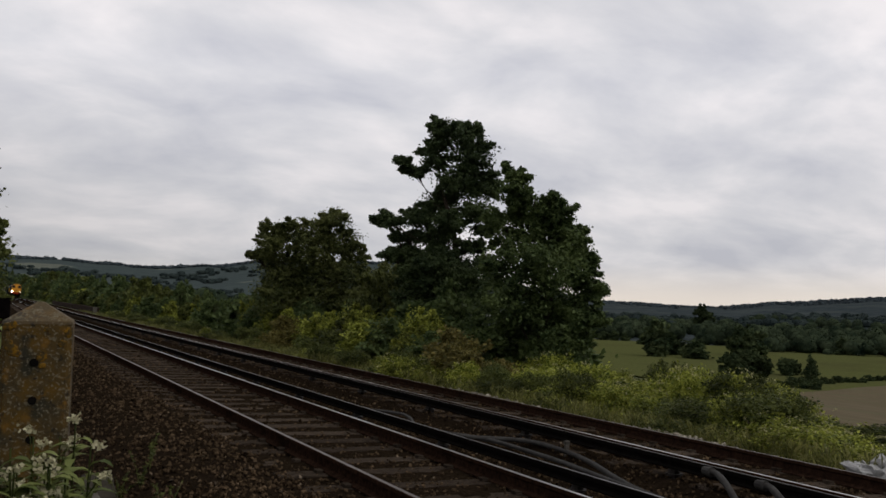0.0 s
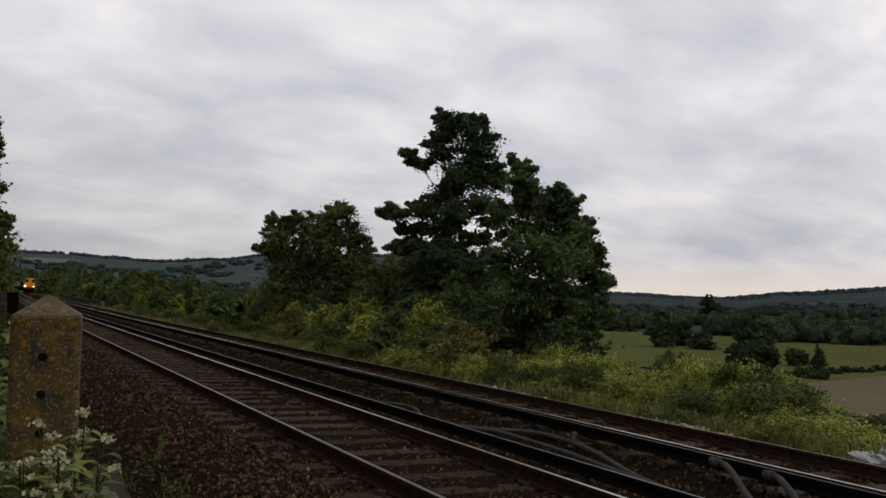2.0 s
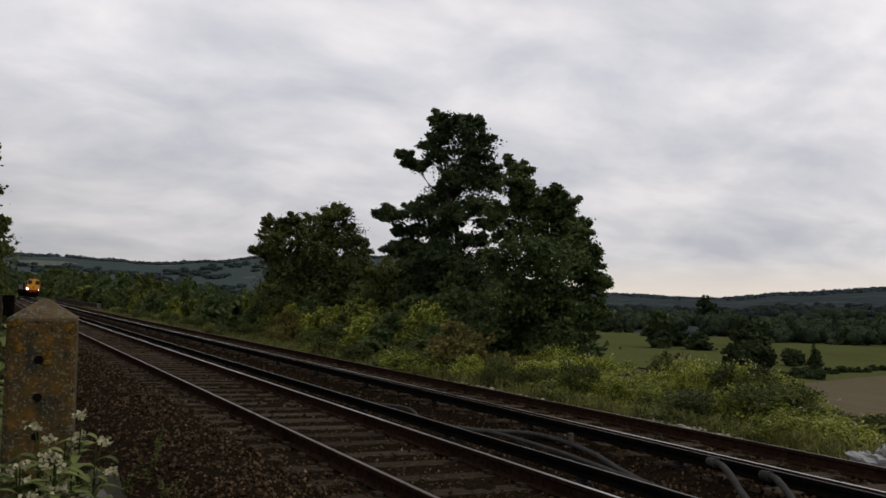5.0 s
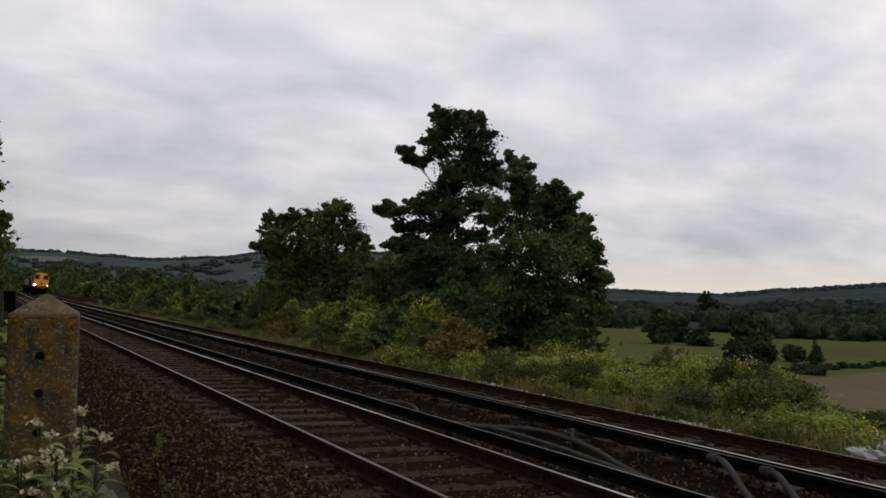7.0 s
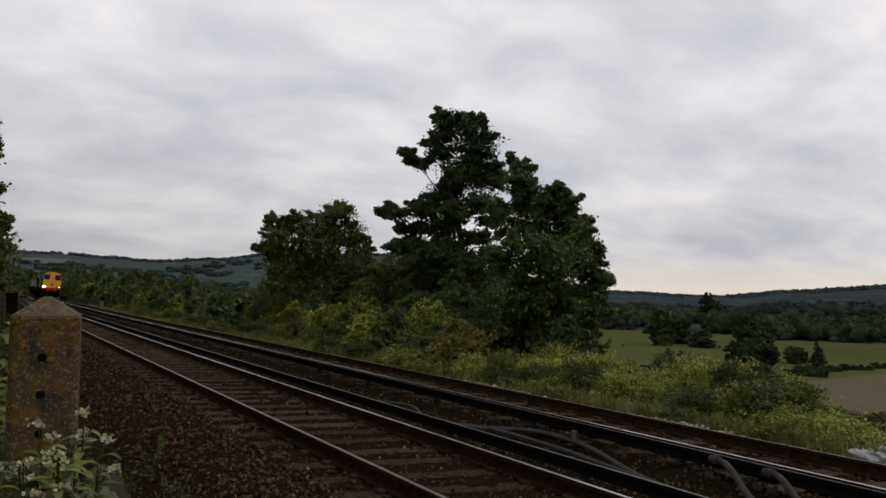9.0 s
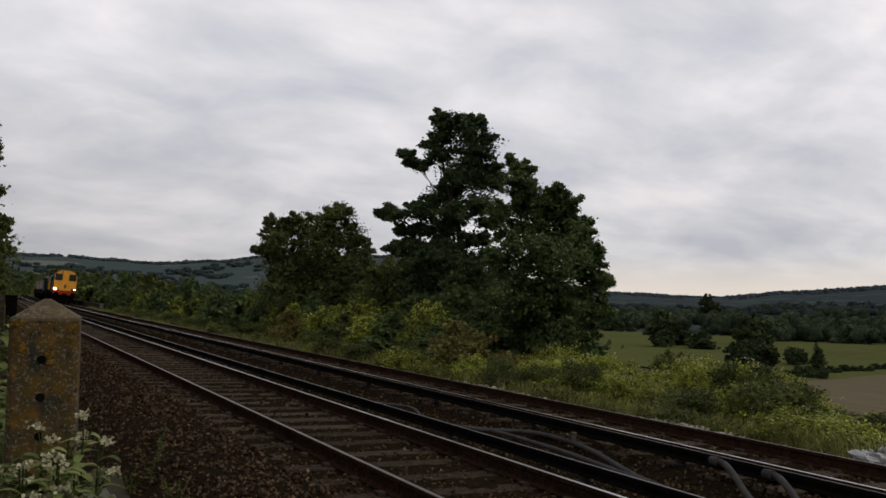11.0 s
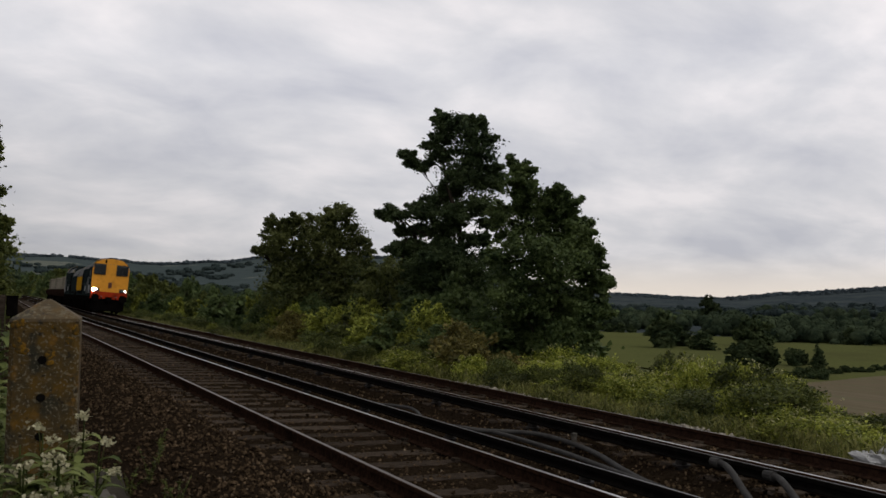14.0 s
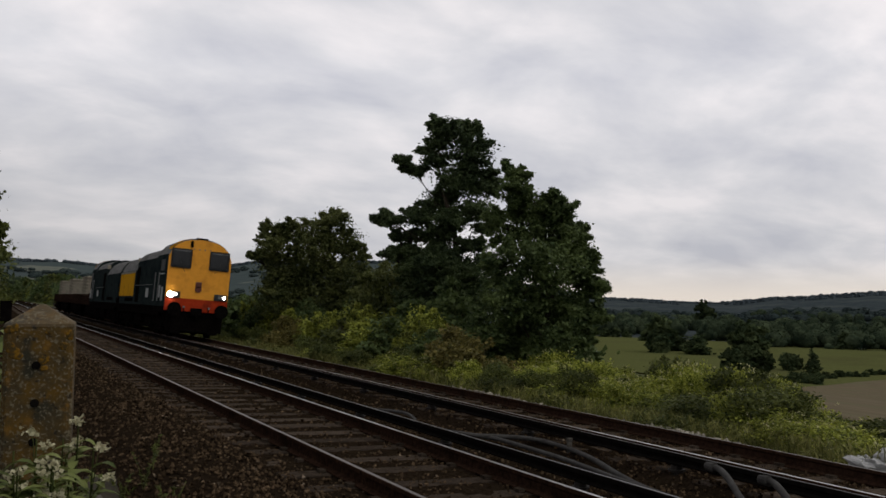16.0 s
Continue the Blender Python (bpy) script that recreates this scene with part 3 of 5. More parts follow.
def make_parapet():
    wall = tagged(new("parapet"), "low dark brick parapet wall beside the far track", "parapet")
    bm = bmesh.new()
    y = 91.0
    while y < 158:
        x = 10.0 + bend(y)
        box(bm, x - 0.17, x + 0.17, y, y + 3.0, -1.0, 0.34, 0.01)
        box(bm, x - 0.21, x + 0.21, y, y + 2.98, 0.34, 0.43, 0.02)
        y += 3.0
    part("wall", bm, M_BRICK, wall)
    bm = bmesh.new()
    box(bm, 9.9, 10.25, 90.5, 90.9, -0.4, 0.50, 0.03)
    part("end_pier", bm, M_SLAB, wall, "pale concrete end pier")


make_parapet()

# ---- plants ----


def place(bearing, dist):
    a = radians(bearing)
    x, y = dist * math.sin(a), dist * math.cos(a)
    return x, y, land(x, y)


def leaf_mesh(name, pts, size, mt, seed, droop=0.4, slim=0.55, vary=0.45, out=None, shell_like=False):
    """One small folded blade of two triangles at each point, turned at random; real-size leaves or sprays of leaves."""
    g = np.random.RandomState(seed)
    pts = np.asarray(pts, dtype=float)
    n = len(pts)
    ax = g.normal(size=(n, 3))
    ax[:, 2] = 0.6 * ax[:, 2] - droop
    ax /= np.linalg.norm(ax, axis=1)[:, None]
    face = g.normal(size=(n, 3)) * (0.8 if out is None else 0.6)
    if out is None:
        face[:, 2] += 0.8
    else:
        face += 0.8 * np.asarray(out)
        face[:, 2] += 0.35
    if shell_like:
        # sprays of a far crown lie along its skin
        face = np.asarray(out) + 0.13 * g.normal(size=(n, 3))
        face /= np.linalg.norm(face, axis=1)[:, None]
        ax -= face * np.sum(ax * face, axis=1)[:, None]
        ax /= np.linalg.norm(ax, axis=1)[:, None] + 1e-9
    side = np.cross(ax, face)
    side /= np.linalg.norm(side, axis=1)[:, None] + 1e-9
    nor = np.cross(ax, side)
    s = (size * (1 + vary * g.uniform(-1, 1, n)))[:, None]
    v = np.empty((n, 4, 3))
    v[:, 0] = pts - ax * s * 0.5
    v[:, 1] = pts + side * s * slim * 0.5 + nor * s * 0.10
    v[:, 2] = pts + ax * s * 0.5
    v[:, 3] = pts - side * s * slim * 0.5 + nor * s * 0.10
    me = bpy.data.meshes.new(name)
    me.vertices.add(4 * n)
    me.vertices.foreach_set("co", v.reshape(-1))
    me.loops.add(4 * n)
    me.loops.foreach_set("vertex_index", np.arange(4 * n, dtype=np.int32))
    me.polygons.add(n)
    me.polygons.foreach_set("loop_start", np.arange(0, 4 * n, 4, dtype=np.int32))
    me.polygons.foreach_set("loop_total", np.full(n, 4, dtype=np.int32))
    me.update(calc_edges=True)
    me.materials.append(mt)
    return me


def clump_points(blobs, density, seed, ragged=0.35, crisp=0.0):
    """Points in sprays through rounded masses (x, y, z, radius, flatness), thicker towards their skins."""
    g = np.random.RandomState(seed)
    out, away = [], []
    for bx, by, bz, r, fl in blobs:
        n_spray = max(6, int(density * r * r * 7))
        d = g.normal(size=(n_spray, 3))
        d /= np.linalg.norm(d, axis=1)[:, None]
        rad = r * (0.35 + 0.45 * crisp + (0.75 - 0.5 * crisp) * g.uniform(0, 1, n_spray) ** 0.6) * (1 + ragged * g.normal(size=n_spray) * 0.5)
        c = d * rad[:, None]
        c[:, 2] *= fl
        c += (bx, by, bz)
        k = 15
        spread = max(0.05, min(0.20, 0.28 * r) * (1 - 0.5 * crisp))
        p = c[:, None, :] + g.normal(size=(n_spray, k, 3)) * spread * np.array([1, 1, 0.7])
        out.append(p.reshape(-1, 3))
        away.append(np.repeat(d, k, axis=0))
    return np.concatenate(out), np.concatenate(away)


def limb(bm, pts, r0, r1, seg=7):
    """A bent, tapering branch through the points."""
    pts = [Vector(p) for p in pts]
    rings = []
    for i, p in enumerate(pts):
        d = (pts[min(i + 1, len(pts) - 1)] - pts[max(i - 1, 0)]).normalized()
        q = d.to_track_quat("Z", "Y")
        r = r0 + (r1 - r0) * i / (len(pts) - 1)
        rings.append([bm.verts.new(p + q @ Vector((r * math.cos(2 * math.pi * j / seg), r * math.sin(2 * math.pi * j / seg), 0))) for j in range(seg)])
    for a, b in zip(rings, rings[1:]):
        for j in range(seg):
            bm.faces.new((a[j], a[(j + 1) % seg], b[(j + 1) % seg], b[j]))
    bm.faces.new(rings[-1])
    bm.faces.new(rings[0][::-1])


def make_tree(name, bearing, dist, blobs, density, leaf, mt, label, seed, trunk_r=0.16, girth=1.0, group="", sink=0.15, category="tree", level=None, crisp=0.0):
    """A tapered trunk with a limb into each mass of the crown; blobs: across, height, radius, flatness."""
    x, y, z = place(bearing, dist)
    g = random.Random(seed)
    tree = tagged(new(name), label, category, group)
    tree.matrix_basis = pose(x, y, z - sink, 0, 0, -bearing)
    lift = max(0.0, level - z) if level is not None else 0.0
    full = [(u, g.uniform(-0.5, 0.5) * r * 1.6, h + lift, r * girth, fl) for u, h, r, fl in blobs]
    top = max(b[2] for b in full)
    bm = bmesh.new()
    hub = [Vector((g.uniform(-0.1, 0.1) * i, g.uniform(-0.1, 0.1) * i, top * 0.9 * i / 6)) for i in range(7)]
    limb(bm, hub, trunk_r, trunk_r * 0.18, 9 if trunk_r > 0.1 else 5)
    for bx, by, bz, r, fl in full:
        h0 = max(0.25, bz - 0.55 * math.hypot(bx, by) - 0.3)
        a = hub[min(6, int(h0 / (top * 0.9) * 6))]
        e = Vector((bx, by, bz))
        mid = (a + e) / 2 + Vector((g.uniform(-0.2, 0.2), g.uniform(-0.2, 0.2), 0.12 * r))
        limb(bm, [a, mid, e], min(trunk_r * 0.3, 0.012 + 0.02 * r), 0.010, 6 if trunk_r > 0.1 else 3)
        for _ in range(5 if 0.1 < trunk_r < 0.22 else 0):
            d = Vector((g.gauss(0, 1), g.gauss(0, 1), g.gauss(0.3, 0.8))).normalized() * r * 0.9
            limb(bm, [mid.lerp(e, 0.6), e + d * 0.5, e + d], 0.022, 0.006, 4)
    part("trunk", bm, M_BARK, tree)
    if 0.1 < trunk_r < 0.22:
        # each mass breaks up into flat sprays at its skin over a thin core
        masses, full = full, []
        for bx, by, bz, r, fl in masses:
            full.append((bx, by, bz, r * 0.95, fl))
            for _ in range(int(6 + 10 * r)):
                d = Vector((g.gauss(0, 1), g.gauss(0, 1), g.gauss(0.35, 0.8))).normalized()
                size = g.uniform(0.09, 0.17) * (0.6 + 0.4 * r)
                for q, f in ((0.8, 1.0), (0.95, 0.85), (0.95 + size * 1.0 / r, 0.6), (0.95 + size * 2.0 / r, 0.4)):
                    full.append((bx + d.x * r * q, by + d.y * r * q, bz + d.z * r * fl * q + 0.3 * size * (q - 0.85), size * f, 0.8))
    pts, away = clump_points(full, density, seed, 0.40 - 0.2 * crisp, crisp)
    part("crown", leaf_mesh("crown", pts, leaf, mt, seed + 1, out=away), None, tree)
    return tree


# the tall pair of trees and the broad one further along
make_tree("tree", 28.9, 30.0, [(0.0, 7.9, 0.75, 1.0), (-0.45, 8.3, 0.45, 0.8), (0.55, 8.15, 0.5, 0.8), (0.75, 7.3, 0.8, 0.9), (-0.55, 7.3, 0.6, 0.8),
          (-1.25, 6.75, 0.38, 0.6), (-1.65, 6.95, 0.25, 0.6), (0.3, 6.4, 1.0, 0.8), (1.1, 6.3, 0.75, 0.8), (-0.3, 5.5, 0.8, 0.7), (1.0, 5.25, 0.62, 0.65),
          (-1.2, 5.0, 0.55, 0.6), (-2.1, 4.85, 0.46, 0.7), (-2.45, 4.95, 0.32, 0.6), (-1.65, 3.85, 0.45, 0.6), (-2.15, 3.7, 0.32, 0.6), (-1.5, 4.4, 0.40, 0.6), (-1.9, 4.3, 0.24, 0.6), (-1.2, 3.6, 0.5, 0.7), (-0.4, 4.4, 0.75, 0.7),
          (0.7, 4.05, 0.5, 0.5), (-0.6, 3.1, 1.0, 0.8), (0.9, 3.0, 1.0, 0.8), (0.05, 4.9, 0.68, 0.55), (0.2, 2.6, 0.9, 0.8), (-0.2, 3.7, 0.7, 0.5), (1.2, 4.6, 0.4, 0.5), (-1.0, 2.9, 0.8, 0.7), (-0.9, 2.0, 1.1, 0.9), (0.6, 1.7, 1.2, 0.9), (-1.3, 1.0, 1.0, 0.9)],
          42, 0.115, L_TREE_DEEP, "tall dark green broadleaf tree on the bank beside the line", 11, 0.2, 0.80, level=-0.16, crisp=0.12)
make_tree("tree", 35.2, 25.0, [(-0.9, 5.2, 0.5, 1.1), (-0.95, 5.7, 0.22, 1.0), (-0.3, 4.7, 0.7, 0.9), (0.2, 4.6, 0.42, 1.1), (0.55, 4.55, 0.40, 1.1), (-1.0, 4.1, 0.8, 0.9),
          (0.2, 3.8, 0.8, 0.9), (0.80, 3.7, 0.60, 1.0), (1.0, 3.0, 0.66, 0.9), (-0.8, 2.9, 1.0, 0.9), (0.3, 2.8, 1.0, 0.9), (1.3, 2.3, 0.5, 0.8), (1.6, 2.45, 0.26, 0.8),
          (-0.9, 1.8, 1.0, 0.9), (0.3, 1.6, 1.1, 0.9), (1.1, 1.5, 0.7, 0.8), (1.5, 1.45, 0.28, 0.6), (0.4, 0.7, 0.9, 0.8), (-0.7, 0.8, 0.9, 0.8), (1.1, 0.8, 0.35, 0.6)],
          44, 0.115, L_TREE, "dense bushy green tree leaning over the bank", 21, 0.15, 0.78, level=0.05, crisp=0.12)
make_tree("tree", 19.8, 40.0, [(1.0, 5.5, 0.65, 0.8), (0.2, 5.0, 0.8, 0.8), (-0.9, 4.9, 0.8, 0.8), (-2.0, 4.9, 0.5, 0.9), (-1.9, 4.1, 0.8, 0.8), (-2.6, 3.7, 0.35, 0.7), (1.3, 4.5, 0.9, 0.8),
          (1.9, 3.9, 0.6, 0.8), (0.0, 4.0, 1.1, 0.8), (-1.4, 3.1, 1.2, 0.8), (0.3, 2.8, 1.3, 0.8), (1.6, 3.0, 0.9, 0.8), (-1.5, 1.8, 1.3, 0.9), (0.2, 1.5, 1.4, 0.9), (1.7, 1.6, 1.2, 0.9)],
          30, 0.125, L_OLIVE, "broad rounded green tree in the lineside hedge", 31, 0.2, 0.86, level=0.12, crisp=0.2)


make_tree("tree", 24.9, 36.0, [(0.0, 3.0, 0.5, 0.9), (-0.6, 2.6, 0.6, 0.9), (0.6, 2.7, 0.55, 0.9), (0.9, 2.0, 0.6, 0.8), (-0.9, 1.9, 0.7, 0.8), (0.1, 2.0, 0.9, 0.9), (-0.3, 1.1, 0.9, 0.9), (0.7, 1.1, 0.8, 0.9)],
          34, 0.12, L_OLIVE, "young olive-green tree between the taller ones on the bank", 51, 0.12, 0.9, level=0.1, crisp=0.2)


def bush_blobs(w, h, seed):
    """An uneven shrub: a few main masses, smaller ones round them and shoots above."""
    g = random.Random(seed)
    out = []
    m = min(h, w)
    for _ in range(int(3 + 2 * w)):
        u = g.uniform(-0.5, 0.5) * w
        hh = h * (1 - (2 * abs(u) / w) ** 2 * 0.45) * g.uniform(0.35, 0.82)
        r = g.uniform(0.16, 0.30) * m
        out.append((u, hh, r, 0.85))
        for _ in range(2):
            out.append((u + g.uniform(-0.9, 0.9) * r, hh + g.uniform(-0.6, 0.8) * r, r * g.uniform(0.35, 0.6), 0.9))
        out.append((u + g.uniform(-0.4, 0.4) * r, max(0.35 * hh * g.random(), 0.12), r * g.uniform(0.7, 1.1), 0.8))
    for _ in range(3):
        out.append((g.uniform(-0.3, 0.3) * w, h * g.uniform(0.8, 0.98), 0.08 * m, 1.4))
    return out


# hedge along the far side of the line
def make_hedge():
    g = random.Random(5)
    proto = {}
    kinds = [("hedge", L_HEDGE), ("dark", L_TREE), ("bright", L_BUSH), ("russet", L_RUSSET)]
    words = {"hedge": "mid-green leafy shrub beside the line", "dark": "dark green hawthorn shrub beside the line", "bright": "yellow-green leafy shrub beside the line", "russet": "russet and green bramble bush beside the line"}
    for i, (k, mt) in enumerate(kinds):
        for v in range(4):
            ob = make_tree("shrub", 20, 60 + 3 * i, bush_blobs(2.6, 2.6, 50 + 7 * i + v % 2), 10 if v < 2 else 2.6, 0.185 if v < 2 else 0.34, mt, words[k], 60 + 5 * i + v, 0.05, group="lineside shrubs", category="shrub", crisp=0.4)
            proto[k, v] = ob
    first = set()

    def put(k, u, y, h, w=1.0):
        u += 3.4 * smooth(150, 250, y)
        v = g.randrange(2) + (2 if y > 40 or y < 0 or u < 0 else 0)
        ob = proto[k, v]
        x = u + bend(y)
        m = pose(x, y, land(x, y) - 0.1, 0, 0, g.uniform(0, 360)) @ Matrix.Diagonal((w * h / 2.6, w * h / 2.6, h / 2.6, 1))
        if (k, v) in first:
            c = copy_thing(ob, Matrix.Identity(4))
            c.matrix_basis = m
        else:
            first.add((k, v))
            ob.matrix_basis = m

    y = 22.0
    while y < 385:
        put(g.choice(["hedge", "dark", "dark"] if y < 45 or y > 190 else ["hedge", "hedge", "dark", "dark", "dark", "hedge", "dark"]), 13.3 + g.uniform(-0.6, 0.8), y, g.uniform(1.3, 3.3) + 1.0 * smooth(60, 100, y) + 4.6 * smooth(95, 280, y), g.uniform(0.6, 0.95))
        put(g.choice(["hedge", "bright", "bright", "dark"] if y < 60 else ["hedge", "hedge", "hedge", "dark", "dark", "bright"]), 11.9 + g.uniform(-0.6, 0.5), y + 1.0, g.uniform(0.7, 2.0) + 0.7 * smooth(60, 110, y) + 1.5 * smooth(110, 250, y), g.uniform(0.7, 1.15))
        if y < 60:
            put(g.choice(["hedge", "dark"]), 16.5 + g.uniform(-1, 1), y + 0.5, g.uniform(2.8, 4.2), 1.1)
        y += 1.15 + y * 0.012
    # shrubs close under the trees
    for k, u, yy, h, w in (("bright", 11.2, 22.3, 1.35, 1.2), ("russet", 10.5, 18.9, 1.45, 1.15), ("russet", 10.7, 17.9, 1.25, 1.1), ("dark", 10.9, 20.6, 1.3, 1.2), ("bright", 10.9, 25.5, 1.3, 1.2),
                           ("hedge", 11.0, 28.0, 1.5, 1.2), ("bright", 11.3, 31.0, 1.5, 1.2), ("dark", 12.2, 24.0, 2.2, 1.1), ("dark", 12.6, 21.0, 1.8, 1.2), ("russet", 11.2, 34.5, 1.4, 1.1)):
        put(k, u, yy, h, w)
    # unseen shrubs added behind the viewer and beside the gate; they darken near ground
    for i in range(16):
        put("dark", -2.8 + g.uniform(-0.8, 0.8) - (1.0 if abs(i * 2.2 - 14) > 2 else 1.5), -14 + i * 2.4, g.uniform(2.6, 3.6), 1.1)
    for key in sorted(set(proto) - first):
        for o in (*proto[key].children, proto[key]):
            bpy.data.objects.remove(o)


make_hedge()


def make_shrub_pair():
    """Shrubs lower down the bank, seen over the brambles."""
    for k, (b, r, w, h) in enumerate(((43.3, 45, 2.2, 2.2), (44.6, 43, 2.0, 1.6))):
        make_tree("shrub", b, r, bush_blobs(w, h, 500 + k), 20, 0.14, L_HEDGE, "mid-green leafy shrub lower down the bank", 510 + k, 0.05, group="lineside shrubs", category="shrub")


def make_brambles():
    """Bramble and old-man's-beard in low mounds on the bank, with pale flower heads."""
    g = random.Random(12)
    protos = []
    for i, mt in enumerate((L_BUSH, L_WEED, L_HEDGE, L_BUSH)):
        b = [(g.uniform(-0.75, 0.75), g.uniform(0.25, 0.62), g.uniform(0.22, 0.40), 0.8) for _ in range(6)]
        ob = make_tree("bramble", 45, 15, b, 62, 0.060, mt, "low mound of flowering bramble on the bank", 200 + i, 0.02, group="bank brambles", category="bramble", crisp=0.8)
        if i != 2:
            pts = []
            for u, h, r, fl in b:
                for _ in range(g.choice((1, 2, 4, 6, 9))):
                    a, e = g.uniform(0, 6.28), g.uniform(0.2, 1.4)
                    c = Vector((u + r * math.cos(a) * math.cos(e), g.uniform(-0.3, 0.3) + r * math.sin(a) * math.cos(e), h + r * 1.0 * math.sin(e)))
                    pts += [c + Vector((g.gauss(0, 0.03), g.gauss(0, 0.03), g.gauss(0, 0.02))) for _ in range(5)]
            part("blossom", leaf_mesh("blossom", [tuple(q) for q in pts], 0.042, L_BLOSSOM, 300 + i), None, ob, "pale flower heads")
        protos.append(ob)
    used = set()

    def put(i, u, y, h, w):
        x = u
        tall = max(h / 0.9, 0.62 * w)
        m = pose(x, y, land(x, y) - 0.05 + h - 0.9 * tall, 0, 0, g.uniform(0, 360)) @ Matrix.Diagonal((w, w, tall, 1))
        if i in used:
            copy_thing(protos[i], Matrix.Identity(4)).matrix_basis = m
        else:
            used.add(i)
            protos[i].matrix_basis = m

    for i in range(185):
        y = g.uniform(2.5, 20.0)
        u = 9.65 + 5.0 * g.random() ** 1.2
        bearing = math.degrees(math.atan2(u, y))
        swell = noise.noise((u * 0.55, y * 0.42, 2.0))
        top = 0.46 + 0.9 * swell - 0.36 * smooth(45.5, 42, bearing) - 0.62 * smooth(48.5, 52.5, bearing) - 0.15 * smooth(53, 57, bearing) + g.choice((-0.35, -0.15, 0.0, 0.12)) + g.uniform(-0.1, 0.1)
        h = max(0.3, top - land(u, y) + 0.05)
        h *= 0.5 + 0.5 * smooth(9.6, 10.7, u)
        # Hollows take the dark-leaved mound: shade between mounds put into leaf colour.
        put(2 if swell < -0.12 else g.choice((0, 1, 2, 3, 1)), u, y, h, g.uniform(0.7, 1.25))
    for i in range(95):
        y = 13 * 6.2 ** g.random()
        put(g.choice((2, 2, 2, 2, 1)), 9.62 + g.uniform(0, 1.3) + bend(y), y, g.uniform(0.25, 0.8), g.uniform(0.55, 1.1))
    # rough grass along the foot of the ballast
    pts = []
    for _ in range(13000):
        y = 2.5 * 40 ** g.random()
        u = 9.15 + abs(g.gauss(0, 0.45))
        pts.append((u + bend(y), y, land(u + bend(y), y) + 0.02 + 0.26 * g.random() ** 2))
    me = leaf_mesh("verge_grass", pts, 0.20, L_VERGE, 77, droop=1.6, slim=0.10)
    tagged(new("verge_grass", me), "rough pale green grass beside the ballast", "grass", kind="stuff")


make_brambles()
make_shrub_pair()
make_tree("tree", -3.02, 25.0, [(0.60, 6.2, 0.60, 1.0), (0.58, 5.5, 0.72, 0.9), (0.58, 4.7, 0.86, 0.9), (0.62, 3.9, 0.92, 0.9), (0.74, 3.1, 1.02, 0.9), (0.78, 2.3, 1.0, 0.9), (0.80, 1.7, 0.95, 0.8), (1.0, 2.9, 0.6, 0.9), (1.0, 2.2, 0.6, 0.9), (0.95, 3.6, 0.5, 0.9), (-0.5, 5.2, 0.8, 0.9), (-0.6, 3.9, 1.0, 0.9), (-0.6, 2.5, 1.0, 0.9)],
          46, 0.12, L_HEDGE, "tall ivy-clad green tree on the near side of the line", 41, 0.15, crisp=0.75)


def make_far_trees():
    """Woods and hedgerow trees in the valley."""
    g = random.Random(9)
    protos = []
    for i in range(4):
        b = [(g.uniform(-2.2, 2.2), g.uniform(2.2, 6.2), g.uniform(1.3, 2.2), 0.85) for _ in range(12)] + [(0, 6.8, 1.4, 0.8), (-1.5, 1.4, 1.6, 0.7), (1.5, 1.4, 1.6, 0.7)]
        protos.append(make_tree("field_tree", 40 + i, 330, b, 1.3, 1.0, L_FAR, "dark green field tree in the valley", 90 + i, 0.3, group="valley trees"))
    cone = [(0, 1.4, 1.7, 0.8), (0, 3.0, 1.35, 0.9), (0, 4.6, 0.9, 1.0), (0, 5.8, 0.5, 1.1)]
    used = set()

    def put(bearing, dist, s, w=1.0):
        i = g.randrange(4)
        x, y, z = place(bearing, dist)
        m = pose(x, y, z - 0.3, 0, 0, g.uniform(0, 360)) @ Matrix.Diagonal((s * w, s * w, s, 1))
        if i in used:
            copy_thing(protos[i], Matrix.Identity(4)).matrix_basis = m
        else:
            used.add(i)
            protos[i].matrix_basis = m

    # single trees in and round the pasture
    for b, d, t, w in ((42.67, 491, 2.7, 1.0), (43.73, 513, 1.2, 1.5), (45.17, 481, 1.38, 1.5), (45.56, 1000, 3.8, 0.85), (48.0, 537, 2.3, 1.0), (48.6, 545, 2.0, 1.1), (47.2, 362, 1.35, 1.1), (48.2, 358, 1.45, 1.15),
                       (49.1, 362, 1.25, 1.1), (50.6, 388, 1.0, 1.1), (51.0, 392, 0.95, 1.0), (51.5, 330, 0.58, 1.3), (52.3, 328, 0.55, 1.3), (53.8, 596, 1.35, 1.4), (39.3, 692, 1.0, 1.3), (40.0, 690, 1.05, 1.3), (40.7, 692, 0.9, 1.3)):
        put(b, d, t, w)
    x, y, z = place(52.0, 377)
    c = make_tree("field_tree", 52.0, 377, cone, 3.4, 0.6, L_FAR, "dark conical tree at the edge of the pasture", 99, 0.25, group="valley trees")
    c.scale = (1.6, 1.6, 1.7)
    for i in range(16):
        put(50.2 + i * 0.42, 330 + i * 4.2 + g.uniform(-4, 4), g.uniform(0.36, 0.5), 1.4)


